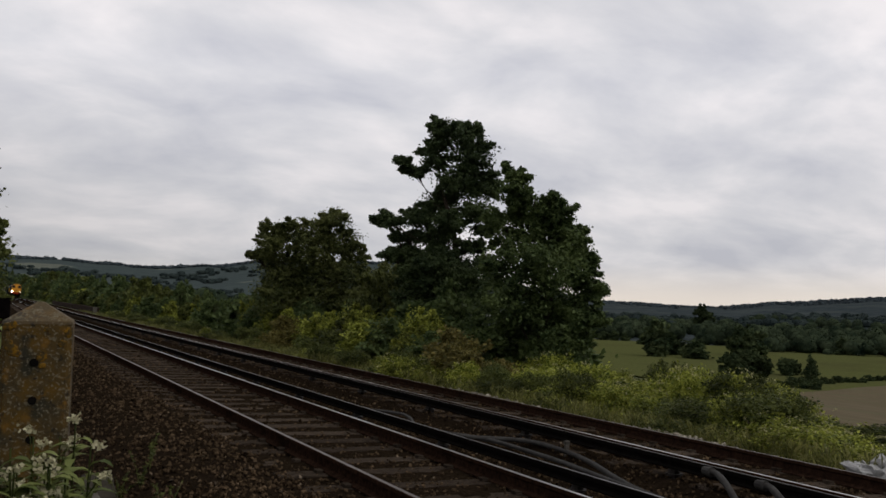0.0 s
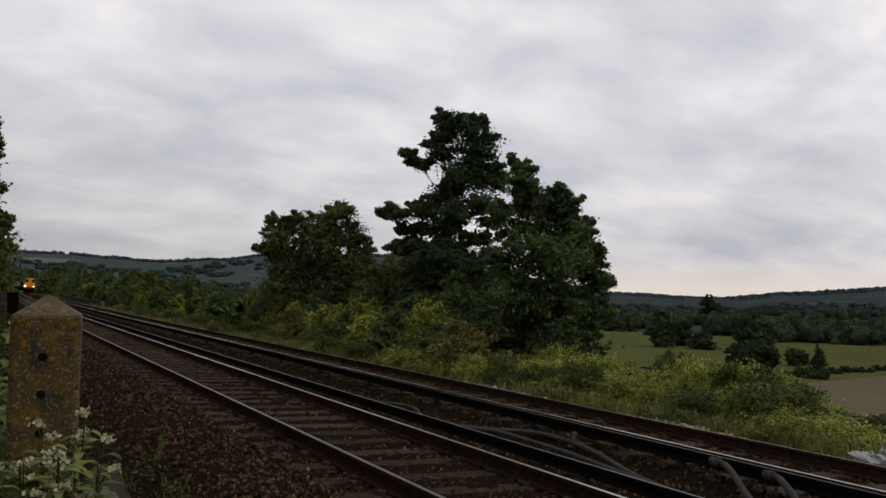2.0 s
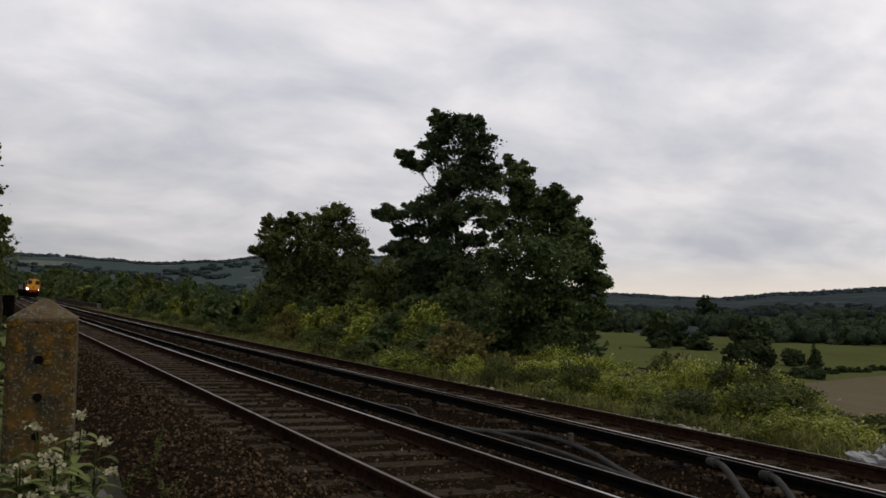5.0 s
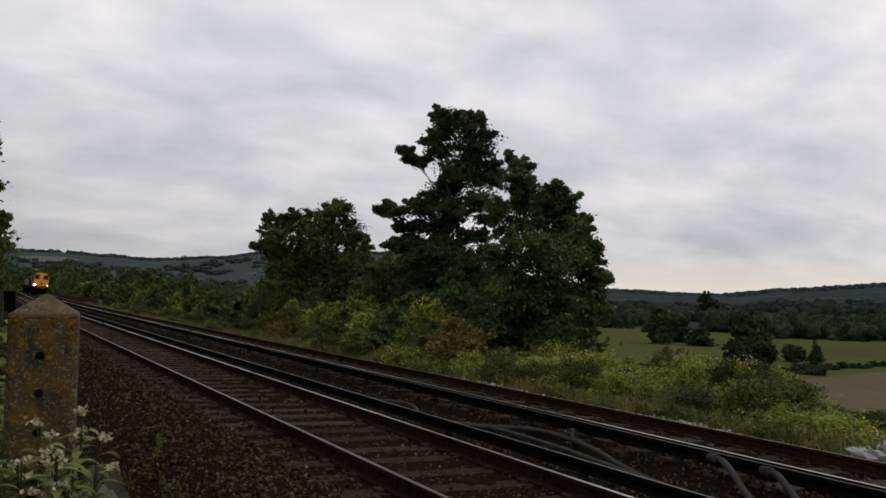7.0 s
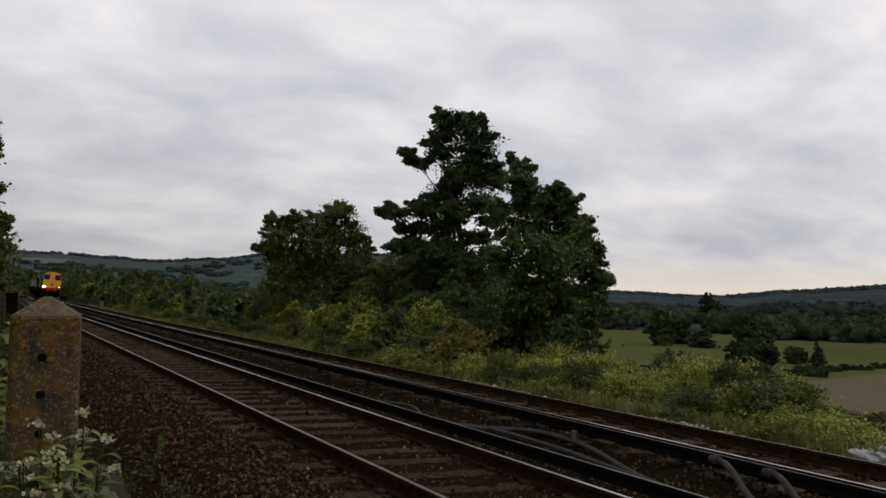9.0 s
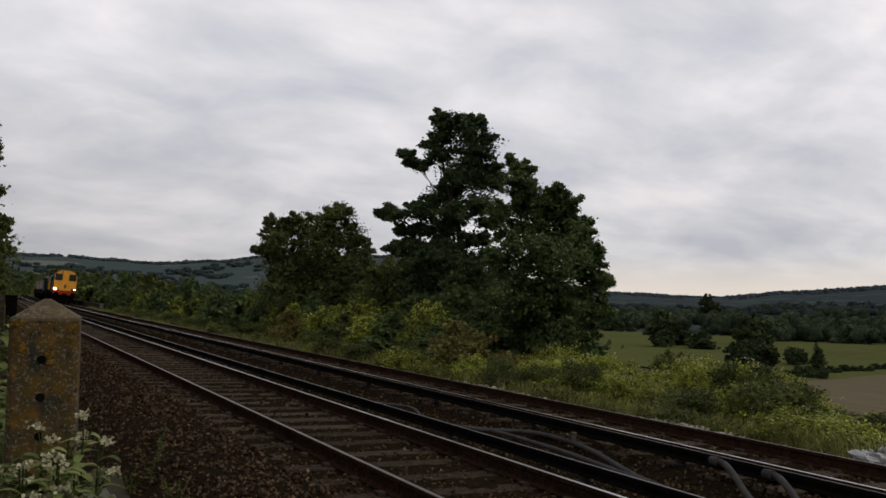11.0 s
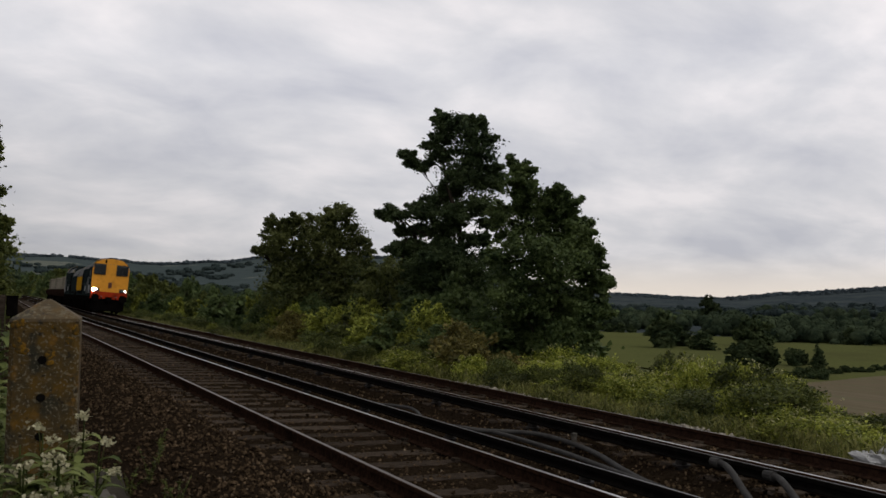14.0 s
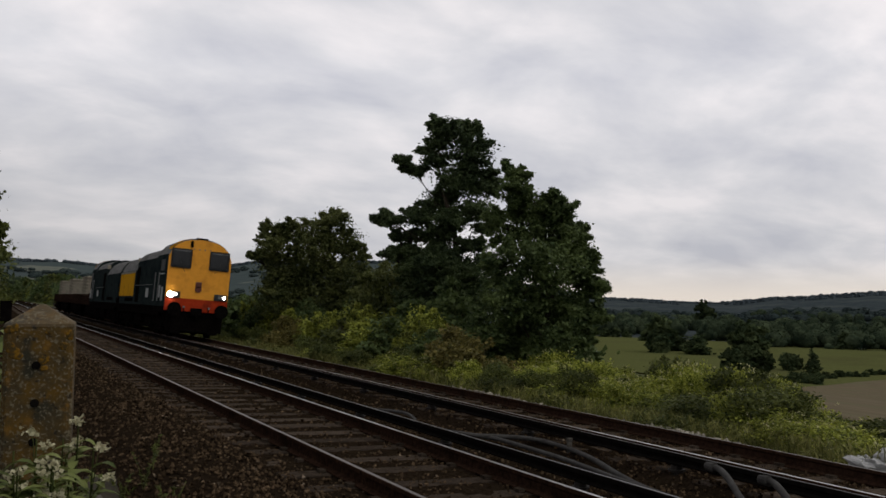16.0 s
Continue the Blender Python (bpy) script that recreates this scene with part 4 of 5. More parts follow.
def make_woods():
    """Belts of wood in the valley and on the hills."""
    g = random.Random(19)
    near, mid, far, slope = [], [], [], []

    def clump(out, bearing, dist, h, w):
        x, y, z = place(bearing, dist)
        out.append((x, y, z + h * 0.5, w * 0.72, min(1.1, 0.68 * h / w)))
        for _ in range(2):
            out.append((x + g.gauss(0, w * 0.5), y + g.gauss(0, w * 0.5), z + h * g.uniform(0.1, 0.5), w * g.uniform(0.35, 0.5), 0.85))

    for _ in range(150):
        b = g.uniform(37, 58)
        clump(near, b, g.uniform(620, 760) + 110 * smooth(47, 44, b), g.uniform(9, 20), g.uniform(6, 11))
    for _ in range(60):
        clump(near, g.uniform(48, 58), g.uniform(590, 640), g.uniform(8, 14), g.uniform(5, 8))
    for _ in range(110):
        clump(near, g.uniform(37, 58), g.uniform(860, 1150), g.uniform(8, 15), g.uniform(7, 11))
    for _ in range(34):
        clump(mid, g.uniform(-1.0, 4.6), g.uniform(385, 440), g.uniform(11, 17), g.uniform(4, 7))
    for _ in range(150):
        b, d = g.uniform(-1, 36), g.uniform(260, 650)
        if b > 6.5 or d > 420:
            clump(mid, b, d, g.uniform(5, 10), g.uniform(4, 8))
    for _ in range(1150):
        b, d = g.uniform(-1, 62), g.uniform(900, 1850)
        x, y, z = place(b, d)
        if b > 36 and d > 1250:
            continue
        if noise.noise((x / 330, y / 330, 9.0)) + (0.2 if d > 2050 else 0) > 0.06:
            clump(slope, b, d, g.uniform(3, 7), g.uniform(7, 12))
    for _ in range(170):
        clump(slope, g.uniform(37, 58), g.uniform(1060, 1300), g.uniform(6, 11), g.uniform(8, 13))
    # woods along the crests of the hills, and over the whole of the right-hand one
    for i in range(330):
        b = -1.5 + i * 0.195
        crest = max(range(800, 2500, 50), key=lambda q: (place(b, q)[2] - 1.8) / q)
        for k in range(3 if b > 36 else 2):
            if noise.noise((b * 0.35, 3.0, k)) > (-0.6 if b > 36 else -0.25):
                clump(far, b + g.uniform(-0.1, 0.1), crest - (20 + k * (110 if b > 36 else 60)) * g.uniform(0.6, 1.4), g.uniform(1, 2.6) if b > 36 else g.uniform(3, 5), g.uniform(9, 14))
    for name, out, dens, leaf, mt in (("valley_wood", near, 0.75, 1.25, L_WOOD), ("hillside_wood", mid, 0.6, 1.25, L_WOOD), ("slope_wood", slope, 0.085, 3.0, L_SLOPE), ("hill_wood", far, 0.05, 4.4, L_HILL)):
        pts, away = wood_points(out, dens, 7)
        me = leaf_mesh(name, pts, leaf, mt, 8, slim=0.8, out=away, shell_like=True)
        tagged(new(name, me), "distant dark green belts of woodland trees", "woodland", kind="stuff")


def wood_points(blobs, density, seed):
    g = np.random.RandomState(seed)
    out, away = [], []
    for bx, by, bz, r, fl in blobs:
        n = max(25, int(density * r * r * 30))
        d = g.normal(size=(n, 3))
        d /= np.linalg.norm(d, axis=1)[:, None]
        c = d * (r * (0.88 + 0.13 * g.uniform(0, 1, n)))[:, None]
        c[:, 2] *= fl
        out.append(c + (bx, by, bz))
        away.append(d)
    return np.concatenate(out), np.concatenate(away)


make_woods()
make_far_trees()


def make_house(bearing, dist, w, d, h, label):
    """A small far house: rendered walls, pitched roof, windows and a chimney."""
    x, y, z = place(bearing, dist)
    ho = tagged(new("house"), label, "house")
    ho.matrix_basis = pose(x, y, z, 0, 0, -bearing + 25)
    bm = bmesh.new()
    box(bm, -w / 2, w / 2, -d / 2, d / 2, -1.5, h)
    part("wall", bm, M_RENDER, ho)
    bm = bmesh.new()
    v = [bm.verts.new(q) for q in ((-w / 2 - 0.3, -d / 2 - 0.3, h), (w / 2 + 0.3, -d / 2 - 0.3, h), (w / 2 + 0.3, d / 2 + 0.3, h), (-w / 2 - 0.3, d / 2 + 0.3, h), (-w / 2, 0, h + d * 0.4), (w / 2, 0, h + d * 0.4))]
    for f in ((0, 1, 5, 4), (2, 3, 4, 5), (1, 2, 5), (3, 0, 4), (3, 2, 1, 0)):
        bm.faces.new([v[i] for i in f])
    roof = part("roof", bm, M_BRICK, ho)
    bm = bmesh.new()
    box(bm, w * 0.3, w * 0.3 + 0.7, -0.35, 0.35, h + d * 0.2, h + d * 0.4 + 0.9)
    part("chimney", bm, M_BRICK, roof)
    for k in (-0.28, 0.28):
        bm = bmesh.new()
        box(bm, w * k - 0.5, w * k + 0.5, -d / 2 - 0.03, -d / 2 + 0.1, h * 0.45, h * 0.75)
        part("window", bm, M_COND, ho)


M_RENDER = material("pale_render", (0.45, 0.44, 0.40), (0.55, 0.54, 0.50), 1.0, rough=0.9, bump=0.1, spec=0.1)
make_house(40.75, 1300, 8, 6, 5, "small white-walled house on the far side of the valley")
make_house(54.55, 598, 6, 5, 4, "small pale cottage among trees beside the pasture")
draped("pasture", [(37, 90), (58, 345), (58, 600), (36, 740)], M_FIELD, 0.6, "green pasture in the valley", "field")
draped("arable_field", [(51, 38), (58, 42), (58, 385), (50.2, 300)], M_ARABLE, 0.8, "bare brown arable field below the bank", "field")


# ---- gate post with its weeds ----
M_LICHEN = material("orange_lichen", (0.085, 0.047, 0.010), (0.20, 0.105, 0.012), 110, c=(0.050, 0.036, 0.015), c_scale=75, c_cut=(0.45, 0.58), rough=1.0, bump=0.9, bump_dist=0.002, spec=0.0)
L_LUSH = leaf_material("post_weed_leaf", (0.058, 0.082, 0.022), (0.20, 0.23, 0.075), patch_scale=6.0)


def make_post():
    post = tagged(new("gate_post"), "weathered square concrete post with orange lichen and pyramid top", "post")
    x, y, z = place(3.28, 2.54)
    h = 0.084
    bm = bmesh.new()
    s0, s1, s2 = -0.3, 1.733, 1.785
    lv = [(0.087, s0), (0.085, 1.2), (h, s1 - 0.010), (h - 0.001, s1 - 0.006)]
    rings = []
    for r, zz in lv:
        c = r - 0.012
        rings.append([bm.verts.new((px, py, zz)) for px, py in ((-r, -c), (-c, -r), (c, -r), (r, -c), (r, c), (c, r), (-c, r), (-r, c))])
    for a, b in zip(rings, rings[1:]):
        for j in range(8):
            bm.faces.new((a[j], a[(j + 1) % 8], b[(j + 1) % 8], b[j]))
    bm.faces.new(rings[0][::-1])
    bm.faces.new(rings[-1])
    bmesh.ops.recalc_face_normals(bm, faces=bm.faces)
    part("shaft", bm, M_CONCRETE, post)
    bm = bmesh.new()
    base = []
    for r, zz in ((h + 0.0005, s1 - 0.006), (h - 0.001, s1 + 0.002)):
        c = r - 0.008
        base.append([bm.verts.new((px, py, zz)) for px, py in ((-r, -c), (-c, -r), (c, -r), (r, -c), (r, c), (c, r), (-c, r), (-r, c))])
    for j in range(8):
        bm.faces.new((base[0][j], base[0][(j + 1) % 8], base[1][(j + 1) % 8], base[1][j]))
    rings = base
    tip = [bm.verts.new((px, py, s2)) for px, py in ((-0.008, -0.008), (0.008, -0.008), (0.008, 0.008), (-0.008, 0.008))]
    top = rings[-1]
    for j, (k0, k1) in enumerate(((1, 2), (3, 4), (5, 6), (7, 0))):
        t0, t1 = tip[j], tip[(j + 1) % 4]
        bm.faces.new((top[k0], top[k1], t1, t0))
        bm.faces.new((top[k1], top[(k1 + 1) % 8], t1))
    bm.faces.new(tip)
    bm.faces.new(rings[0][::-1])
    bmesh.ops.recalc_face_normals(bm, faces=bm.faces)
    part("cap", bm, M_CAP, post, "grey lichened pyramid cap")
    # Solid black discs on the face; the shade inside each hole is painted.
    for zz in (1.6275, 1.530, 1.430, 1.20):
        bm = bmesh.new()
        cyl(bm, (-0.004, -0.0875, zz), (-0.004, -0.07, zz), 0.011, 0.011, 12)
        part("bolt_hole", bm, M_COND, post, "bolt hole, its inner shade a black disc")
    # crusts of orange lichen on the near face and corners
    g = random.Random(8)
    for cx, cz, rx, rz, tilt in ((-0.063, 1.722, 0.016, 0.011, 0.1), (-0.056, 1.660, 0.023, 0.013, -0.7), (-0.064, 1.676, 0.010, 0.014, 0.2), (0.013, 1.640, 0.016, 0.013, 0.5), (0.016, 1.619, 0.010, 0.007, 0.0),
                                 (0.073, 1.706, 0.010, 0.013, 0.1), (0.060, 1.678, 0.010, 0.011, 0.0), (0.022, 1.714, 0.007, 0.006, 0.0)):
        bm = bmesh.new()
        rings = []
        for f, d in ((1.0, 0.0006), (0.8, -0.0012), (0.4, -0.0018)):
            ring = []
            for j in range(18):
                a = 2 * math.pi * j / 18
                q = f * (1 + 0.45 * noise.noise((math.cos(a) * 1.6 + cx * 90, math.sin(a) * 1.6, cz * 70)) + 0.38 * noise.noise((math.cos(a) * 5, math.sin(a) * 5 + cx * 50, 2.0)))
                u, v = rx * q * math.cos(a), rz * q * math.sin(a)
                ring.append(bm.verts.new((cx + u * math.cos(tilt) - v * math.sin(tilt), -0.0848 + d + g.uniform(-0.0003, 0.0003), cz + u * math.sin(tilt) + v * math.cos(tilt))))
            rings.append(ring)
        for a, b in zip(rings, rings[1:]):
            for j in range(18):
                bm.faces.new((a[j], a[(j + 1) % 18], b[(j + 1) % 18], b[j]))
        bm.faces.new(rings[-1])
        bmesh.ops.recalc_face_normals(bm, faces=bm.faces)
        part("lichen_crust", bm, M_LICHEN, post, "orange lichen crust")
    post.matrix_basis = pose(x, y, 0, 0, 0, -7)


make_post()


def blade_mesh(name, items, mt):
    """Pointed, folded and arching leaf blades; items: base, heading, rise, length, width, droop."""
    verts, faces = [], []
    for (bx, by, bz), a, rise, ln, wd, droop in items:
        k = len(verts)
        ca, sa = math.cos(a), math.sin(a)
        for t, w in ((0.0, 0.12), (0.22, 0.75), (0.48, 1.0), (0.76, 0.66), (1.0, 0.03)):
            r, h = ln * t, ln * (rise * t - droop * t * t)
            for q, lift in ((-0.5, 0.16), (0.0, 0.0), (0.5, 0.16)):
                verts.append((bx + ca * r - sa * q * w * wd, by + sa * r + ca * q * w * wd, bz + h + lift * w * wd))
        for i in range(4):
            for j in range(2):
                v = k + 3 * i + j
                faces.append((v, v + 1, v + 4, v + 3))
    return mesh_from(name, verts, faces, mt, smooth=True)


def make_post_weeds():
    """Pale-flowered weeds in front of the gate post."""
    g = random.Random(33)
    for k, (b, r, h, lab) in enumerate(((2.2, 2.15, 1.43, 1), (3.6, 2.12, 1.47, 1), (4.9, 2.2, 1.51, 1), (4.2, 2.25, 1.49, 1), (1.8, 2.2, 1.42, 1), (2.9, 2.05, 1.39, 1), (3.9, 2.08, 1.40, 0), (1.3, 2.1, 1.40, 1), (4.7, 2.12, 1.42, 0), (0.75, 3.2, 1.66, 0), (0.85, 3.6, 1.72, 0), (0.6, 2.9, 1.50, 0))):
        x, y, z = place(b, r)
        wd = tagged(new("flowering_weed"), "tall green weed with small cream flower heads by the post" if lab else "tall green leafy weed beside the post", "weed", "weeds by the post")
        wd.location = (x, y, z)
        bm = bmesh.new()
        leaves, heads = [], []
        for j in range(5):
            dx, dy = g.uniform(-0.07, 0.07), g.uniform(-0.06, 0.06)
            hh = h * g.uniform(0.86, 1.02) - z
            pts = [(dx * 0.2, dy * 0.2, 0), (dx * 0.6, dy * 0.6, hh * 0.6), (dx, dy, hh)]
            limb(bm, pts, 0.0035, 0.002, 5)
            for i in range(40):
                t = 0.68 + 0.30 * i / 40
                ln = g.uniform(0.060, 0.100) * (1.75 - t)
                leaves.append(((dx * t, dy * t, hh * t), i * 2.4 + g.uniform(-0.5, 0.5), g.uniform(0.2, 0.9), ln, ln * g.uniform(0.36, 0.50), g.uniform(0.3, 1.0)))
            if lab:
                for _ in range(g.choice((1, 1, 2, 2))):
                    hx, hy, hz = dx + g.gauss(0, 0.024), dy + g.gauss(0, 0.024), hh + g.uniform(-0.07, 0.015)
                    limb(bm, [(dx * 0.93, dy * 0.93, hh * 0.93), ((dx + hx) / 2, (dy + hy) / 2, hz - 0.02), (hx, hy, hz)], 0.0014, 0.001, 4)
                    heads.append([(hx + g.gauss(0, 0.0085), hy + g.gauss(0, 0.0085), hz + g.gauss(0, 0.0045)) for _ in range(30)])
        part("stem", bm, L_STALK, wd)
        part("foliage", blade_mesh("foliage", leaves, L_LUSH), None, wd)
        for i, hd in enumerate(heads):
            part("flower_head", leaf_mesh("flower_head", hd, 0.0105, L_FLOWER, 420 + 20 * k + i, slim=0.9), None, wd, "cream flower head")
    # sparse weeds in the ballast by the post
    for k in range(7):
        b, r = g.uniform(6.3, 12), g.uniform(6.0, 9.5)
        x, y, z = place(b, r)
        if x > 1.9:
            x = 1.5
        wd = tagged(new("ballast_weed"), "small straggling weed growing in the ballast", "weed", "weeds in the ballast")
        wd.location = (x, y, bed(x))
        bm = bmesh.new()
        leaves = []
        for j in range(4):
            dx, dy, hh = g.uniform(-0.15, 0.15), g.uniform(-0.15, 0.15), g.uniform(0.15, 0.38)
            limb(bm, [(0, 0, 0), (dx * 0.4, dy * 0.4, hh * 0.6), (dx, dy, hh)], 0.004, 0.002, 4)
            leaves += [(dx * t * t, dy * t * t, hh * t) for t in [g.uniform(0.3, 1) for _ in range(12)]]
        part("stem", bm, L_HEDGE, wd)
        part("foliage", leaf_mesh("foliage", leaves, 0.06, L_HEDGE, 440 + k, slim=0.35), None, wd)


make_post_weeds()


def make_slab():
    """A worn concrete slab lying at the edge of the ballast behind the weeds."""
    bm = bmesh.new()
    box(bm, -0.15, 0.15, -0.9, 0.9, -0.06, 0.07, 0.03)
    bmesh.ops.subdivide_edges(bm, edges=[e for e in bm.edges if e.calc_length() > 0.3], cuts=5, use_grid_fill=True)
    for v in bm.verts:
        v.co.z += 0.02 * noise.noise(v.co * 4.0) - 0.05 * max(0.0, abs(v.co.y) - 0.6)
        v.co.x += 0.03 * noise.noise(v.co * 2.5 + Vector((3, 1, 0)))
    me = bpy.data.meshes.new("concrete_slab")
    bm.to_mesh(me)
    bm.free()
    me.materials.append(material("dull_concrete", (0.024, 0.021, 0.015), (0.045, 0.039, 0.029), 14, c=(0.024, 0.022, 0.014), c_scale=4, rough=1.0, bump=0.4, bump_dist=0.006, spec=0.05))
    ob = tagged(new("concrete_slab", me), "worn grey concrete slab at the edge of the ballast", "slab")
    ob.matrix_basis = pose(1.10, 8.8, bed(1.06), 0, 0, -4)


make_slab()


def make_litter():
    """Crumpled white plastic sheet by the far rail."""
    bm = bmesh.new()
    bmesh.ops.create_icosphere(bm, subdivisions=4, radius=1.0)
    for v in bm.verts:
        n = noise.noise(v.co * 1.7) * 0.55 + noise.noise(v.co * 4.3) * 0.35
        v.co *= 0.75 + n
        v.co.x *= 0.28
        v.co.y *= 0.42
        v.co.z = max(-0.05, v.co.z * 0.24)
    ob = part("plastic_sheet", bm, M_PLASTIC)
    tagged(ob, "crumpled white plastic sheet lying on the ballast edge", "plastic sheet")
    ob.location = (9.25, 6.35, -0.10)


M_PLASTIC = material("white_plastic", (0.20, 0.20, 0.20), (0.36, 0.36, 0.35), 9, rough=0.5, bump=0.4, bump_dist=0.02)
make_litter()


def make_lineside_box():
    """Small dark equipment box on a post at the edge of the line."""
    bx = tagged(new("equipment_box"), "small black lineside equipment box on a post", "equipment box")
    bm = bmesh.new()
    box(bm, -0.02, 0.02, -0.02, 0.02, -0.2, 1.57, 0.005)
    part("post", bm, M_UNDER, bx)
    bm = bmesh.new()
    box(bm, -0.075, 0.075, -0.09, 0.09, 1.56, 1.84, 0.015)
    part("case", bm, M_UNDER, bx)
    bm = bmesh.new()
    box(bm, -0.085, 0.085, -0.10, 0.10, 1.84, 1.86, 0.006)
    part("lid", bm, M_UNDER, bx)
    post = tagged(new("fence_post"), "weathered pale grey timber fence post beside the line", "post")
    bm = bmesh.new()
    box(bm, -0.045, 0.045, -0.045, 0.045, -0.3, 1.86, 0.008)
    part("shaft", bm, M_SLEEPER, post)
    bm = bmesh.new()
    for z in (0.9, 1.35):
        cyl(bm, (-1.8, -0.05, z + 0.02), (0.0, -0.05, z), 0.004, seg=6)
    part("wire", bm, M_UNDER, post)
    post.location = (0.19, 14.3, bed(0.19))
    bx.location = (0.32, 14.0, bed(0.32))


# ---- train ----
M_YELLOW = material("yellow_paint", (0.56, 0.245, 0.030), (0.66, 0.29, 0.036), 5, c=(0.47, 0.20, 0.028), c_scale=1.5, rough=0.6, spec=0.03, bump=0.05)
M_YELLOW_SIDE = material("weathered_yellow_paint", (0.33, 0.165, 0.010), (0.42, 0.21, 0.014), 5, c=(0.20, 0.105, 0.012), c_scale=1.5, rough=0.7, bump=0.05, spec=0.0)
M_RED = material("red_paint", (0.235, 0.022, 0.007), (0.31, 0.032, 0.009), 6, c=(0.13, 0.018, 0.008), c_scale=2.5, rough=0.7, bump=0.05, spec=0.03)
M_BLUE = material("dark_blue_paint", (0.010, 0.014, 0.014), (0.018, 0.024, 0.023), 3, c=(0.007, 0.010, 0.012), c_scale=1.2, rough=0.8, spec=0.0, bump=0.05)
M_ROOF = material("grey_roof_paint", (0.075, 0.075, 0.073), (0.135, 0.134, 0.130), 4, c=(0.045, 0.044, 0.041), c_scale=1.2, rough=0.9, spec=0.0, bump=0.1)
M_EMBLEM = material("dark_red_enamel", (0.07, 0.018, 0.010), (0.10, 0.028, 0.014), 8, rough=0.5, bump=0.05)
M_UNDER = material("grimy_underframe", (0.002, 0.0018, 0.0016), (0.006, 0.005, 0.0045), 10, spec=0.0, rough=0.9, bump=0.3)
M_GLASS = material("dark_cab_glass", (0.010, 0.011, 0.012), (0.018, 0.019, 0.020), 2, rough=0.15, bump=0, spec=0.35)
M_SIDE_GLASS = material("dusty_side_glass", (0.012, 0.013, 0.014), (0.03, 0.031, 0.032), 4, rough=0.6, bump=0, spec=0.05)
M_RUBBER = material("black_rubber", (0.012, 0.012, 0.012), (0.025, 0.025, 0.025), 8, rough=0.7, bump=0.1)
M_FLASK = material("cream_ribbed_cover", (0.15, 0.135, 0.105), (0.21, 0.19, 0.15), 4, spec=0.0, c=(0.10, 0.083, 0.064), c_scale=1.3, rough=0.6, bump=0.1)
M_WAGON = material("brown_wagon_paint", (0.010, 0.0062, 0.0045), (0.023, 0.0135, 0.010), 6, spec=0.0, rough=0.9, bump=0.2)
M_WHITE = material("white_marking", (0.09, 0.092, 0.088), (0.15, 0.15, 0.142), 9, rough=0.5, bump=0.05)
G_LAMP = glow_material("headlamp_glow", (1.0, 0.97, 0.90), 60)
G_MARK = glow_material("marker_glow", (1.0, 0.9, 0.78), 12)
make_lineside_box()
LOCO_L = 14.25


def shell(bm, sections, mat=0):
    """Body skin through cross-sections (y, half width, floor, eaves, roof); the roof is a low arch."""
    rings = []
    for y, w, z0, z1, z2 in sections:
        pr = [(-w, z0), (-w * 1.01, z0 + (z1 - z0) * 0.55), (-w * 0.985, z1)]
        pr += [(-w * 0.93 * math.cos(a), z1 + (z2 - z1) * math.sin(a) ** 0.9) for a in [radians(q) for q in (18, 36, 54, 72)]]
        pr += [(0, z2)]
        pr += [(-px, pz) for px, pz in pr[-2::-1]]
        rings.append([bm.verts.new((px, y, pz)) for px, pz in pr])
    k = len(rings[0])
    for a, b in zip(rings, rings[1:]):
        for j in range(k - 1):
            f = bm.faces.new((a[j], b[j], b[j + 1], a[j + 1]))
            f.material_index = mat if j < 2 or j >= k - 3 else 1
    bm.faces.new(rings[0]).material_index = mat
    bm.faces.new(rings[-1][::-1]).material_index = mat
    bmesh.ops.recalc_face_normals(bm, faces=bm.faces)


def bogie(parent, y, wheelbase=2.6, name="bogie"):
    bm = bmesh.new()
    for s in (-1, 1):
        box(bm, s * 1.02 - 0.07, s * 1.02 + 0.07, y - wheelbase / 2 - 0.75, y + wheelbase / 2 + 0.75, 0.42, 0.95, 0.03)
        for o in (-0.5, 0.5):
            box(bm, s * 1.05 - 0.12, s * 1.05 + 0.12, y + o * wheelbase - 0.2, y + o * wheelbase + 0.2, 0.34, 0.66, 0.03)
            for q in (-0.42, 0.42):
                cyl(bm, (s * 1.05, y + o * wheelbase + q, 0.42), (s * 1.05, y + o * wheelbase + q, 0.78), 0.08, 0.08, 10)
    box(bm, -0.9, 0.9, y - 0.5, y + 0.5, 0.22, 0.9)
    for s in (-1, 1):
        # dark boxes added as brake gear and steps, filling the shade between the wheels
        box(bm, s * 0.95 - 0.05, s * 0.95 + 0.05, y - wheelbase / 2 - 0.6, y + wheelbase / 2 + 0.6, 0.20, 0.44, 0.02)
        for e in (-1, 1):
            box(bm, -0.85, 0.85, y + e * (wheelbase / 2 + 0.62) - 0.06, y + e * (wheelbase / 2 + 0.62) + 0.06, 0.18, 0.62, 0.02)
    b = part(name, bm, M_UNDER, parent)
    for o in (-0.5, 0.5):
        bm = bmesh.new()
        for s in (-1, 1):
            cyl(bm, (s * 0.69, y + o * wheelbase, 0.5), (s * 0.82, y + o * wheelbase, 0.5), 0.5, 0.49, 24)
        cyl(bm, (-0.7, y + o * wheelbase, 0.5), (0.7, y + o * wheelbase, 0.5), 0.09, 0.09, 10)
        part("wheelset", bm, M_UNDER, b)
    return b


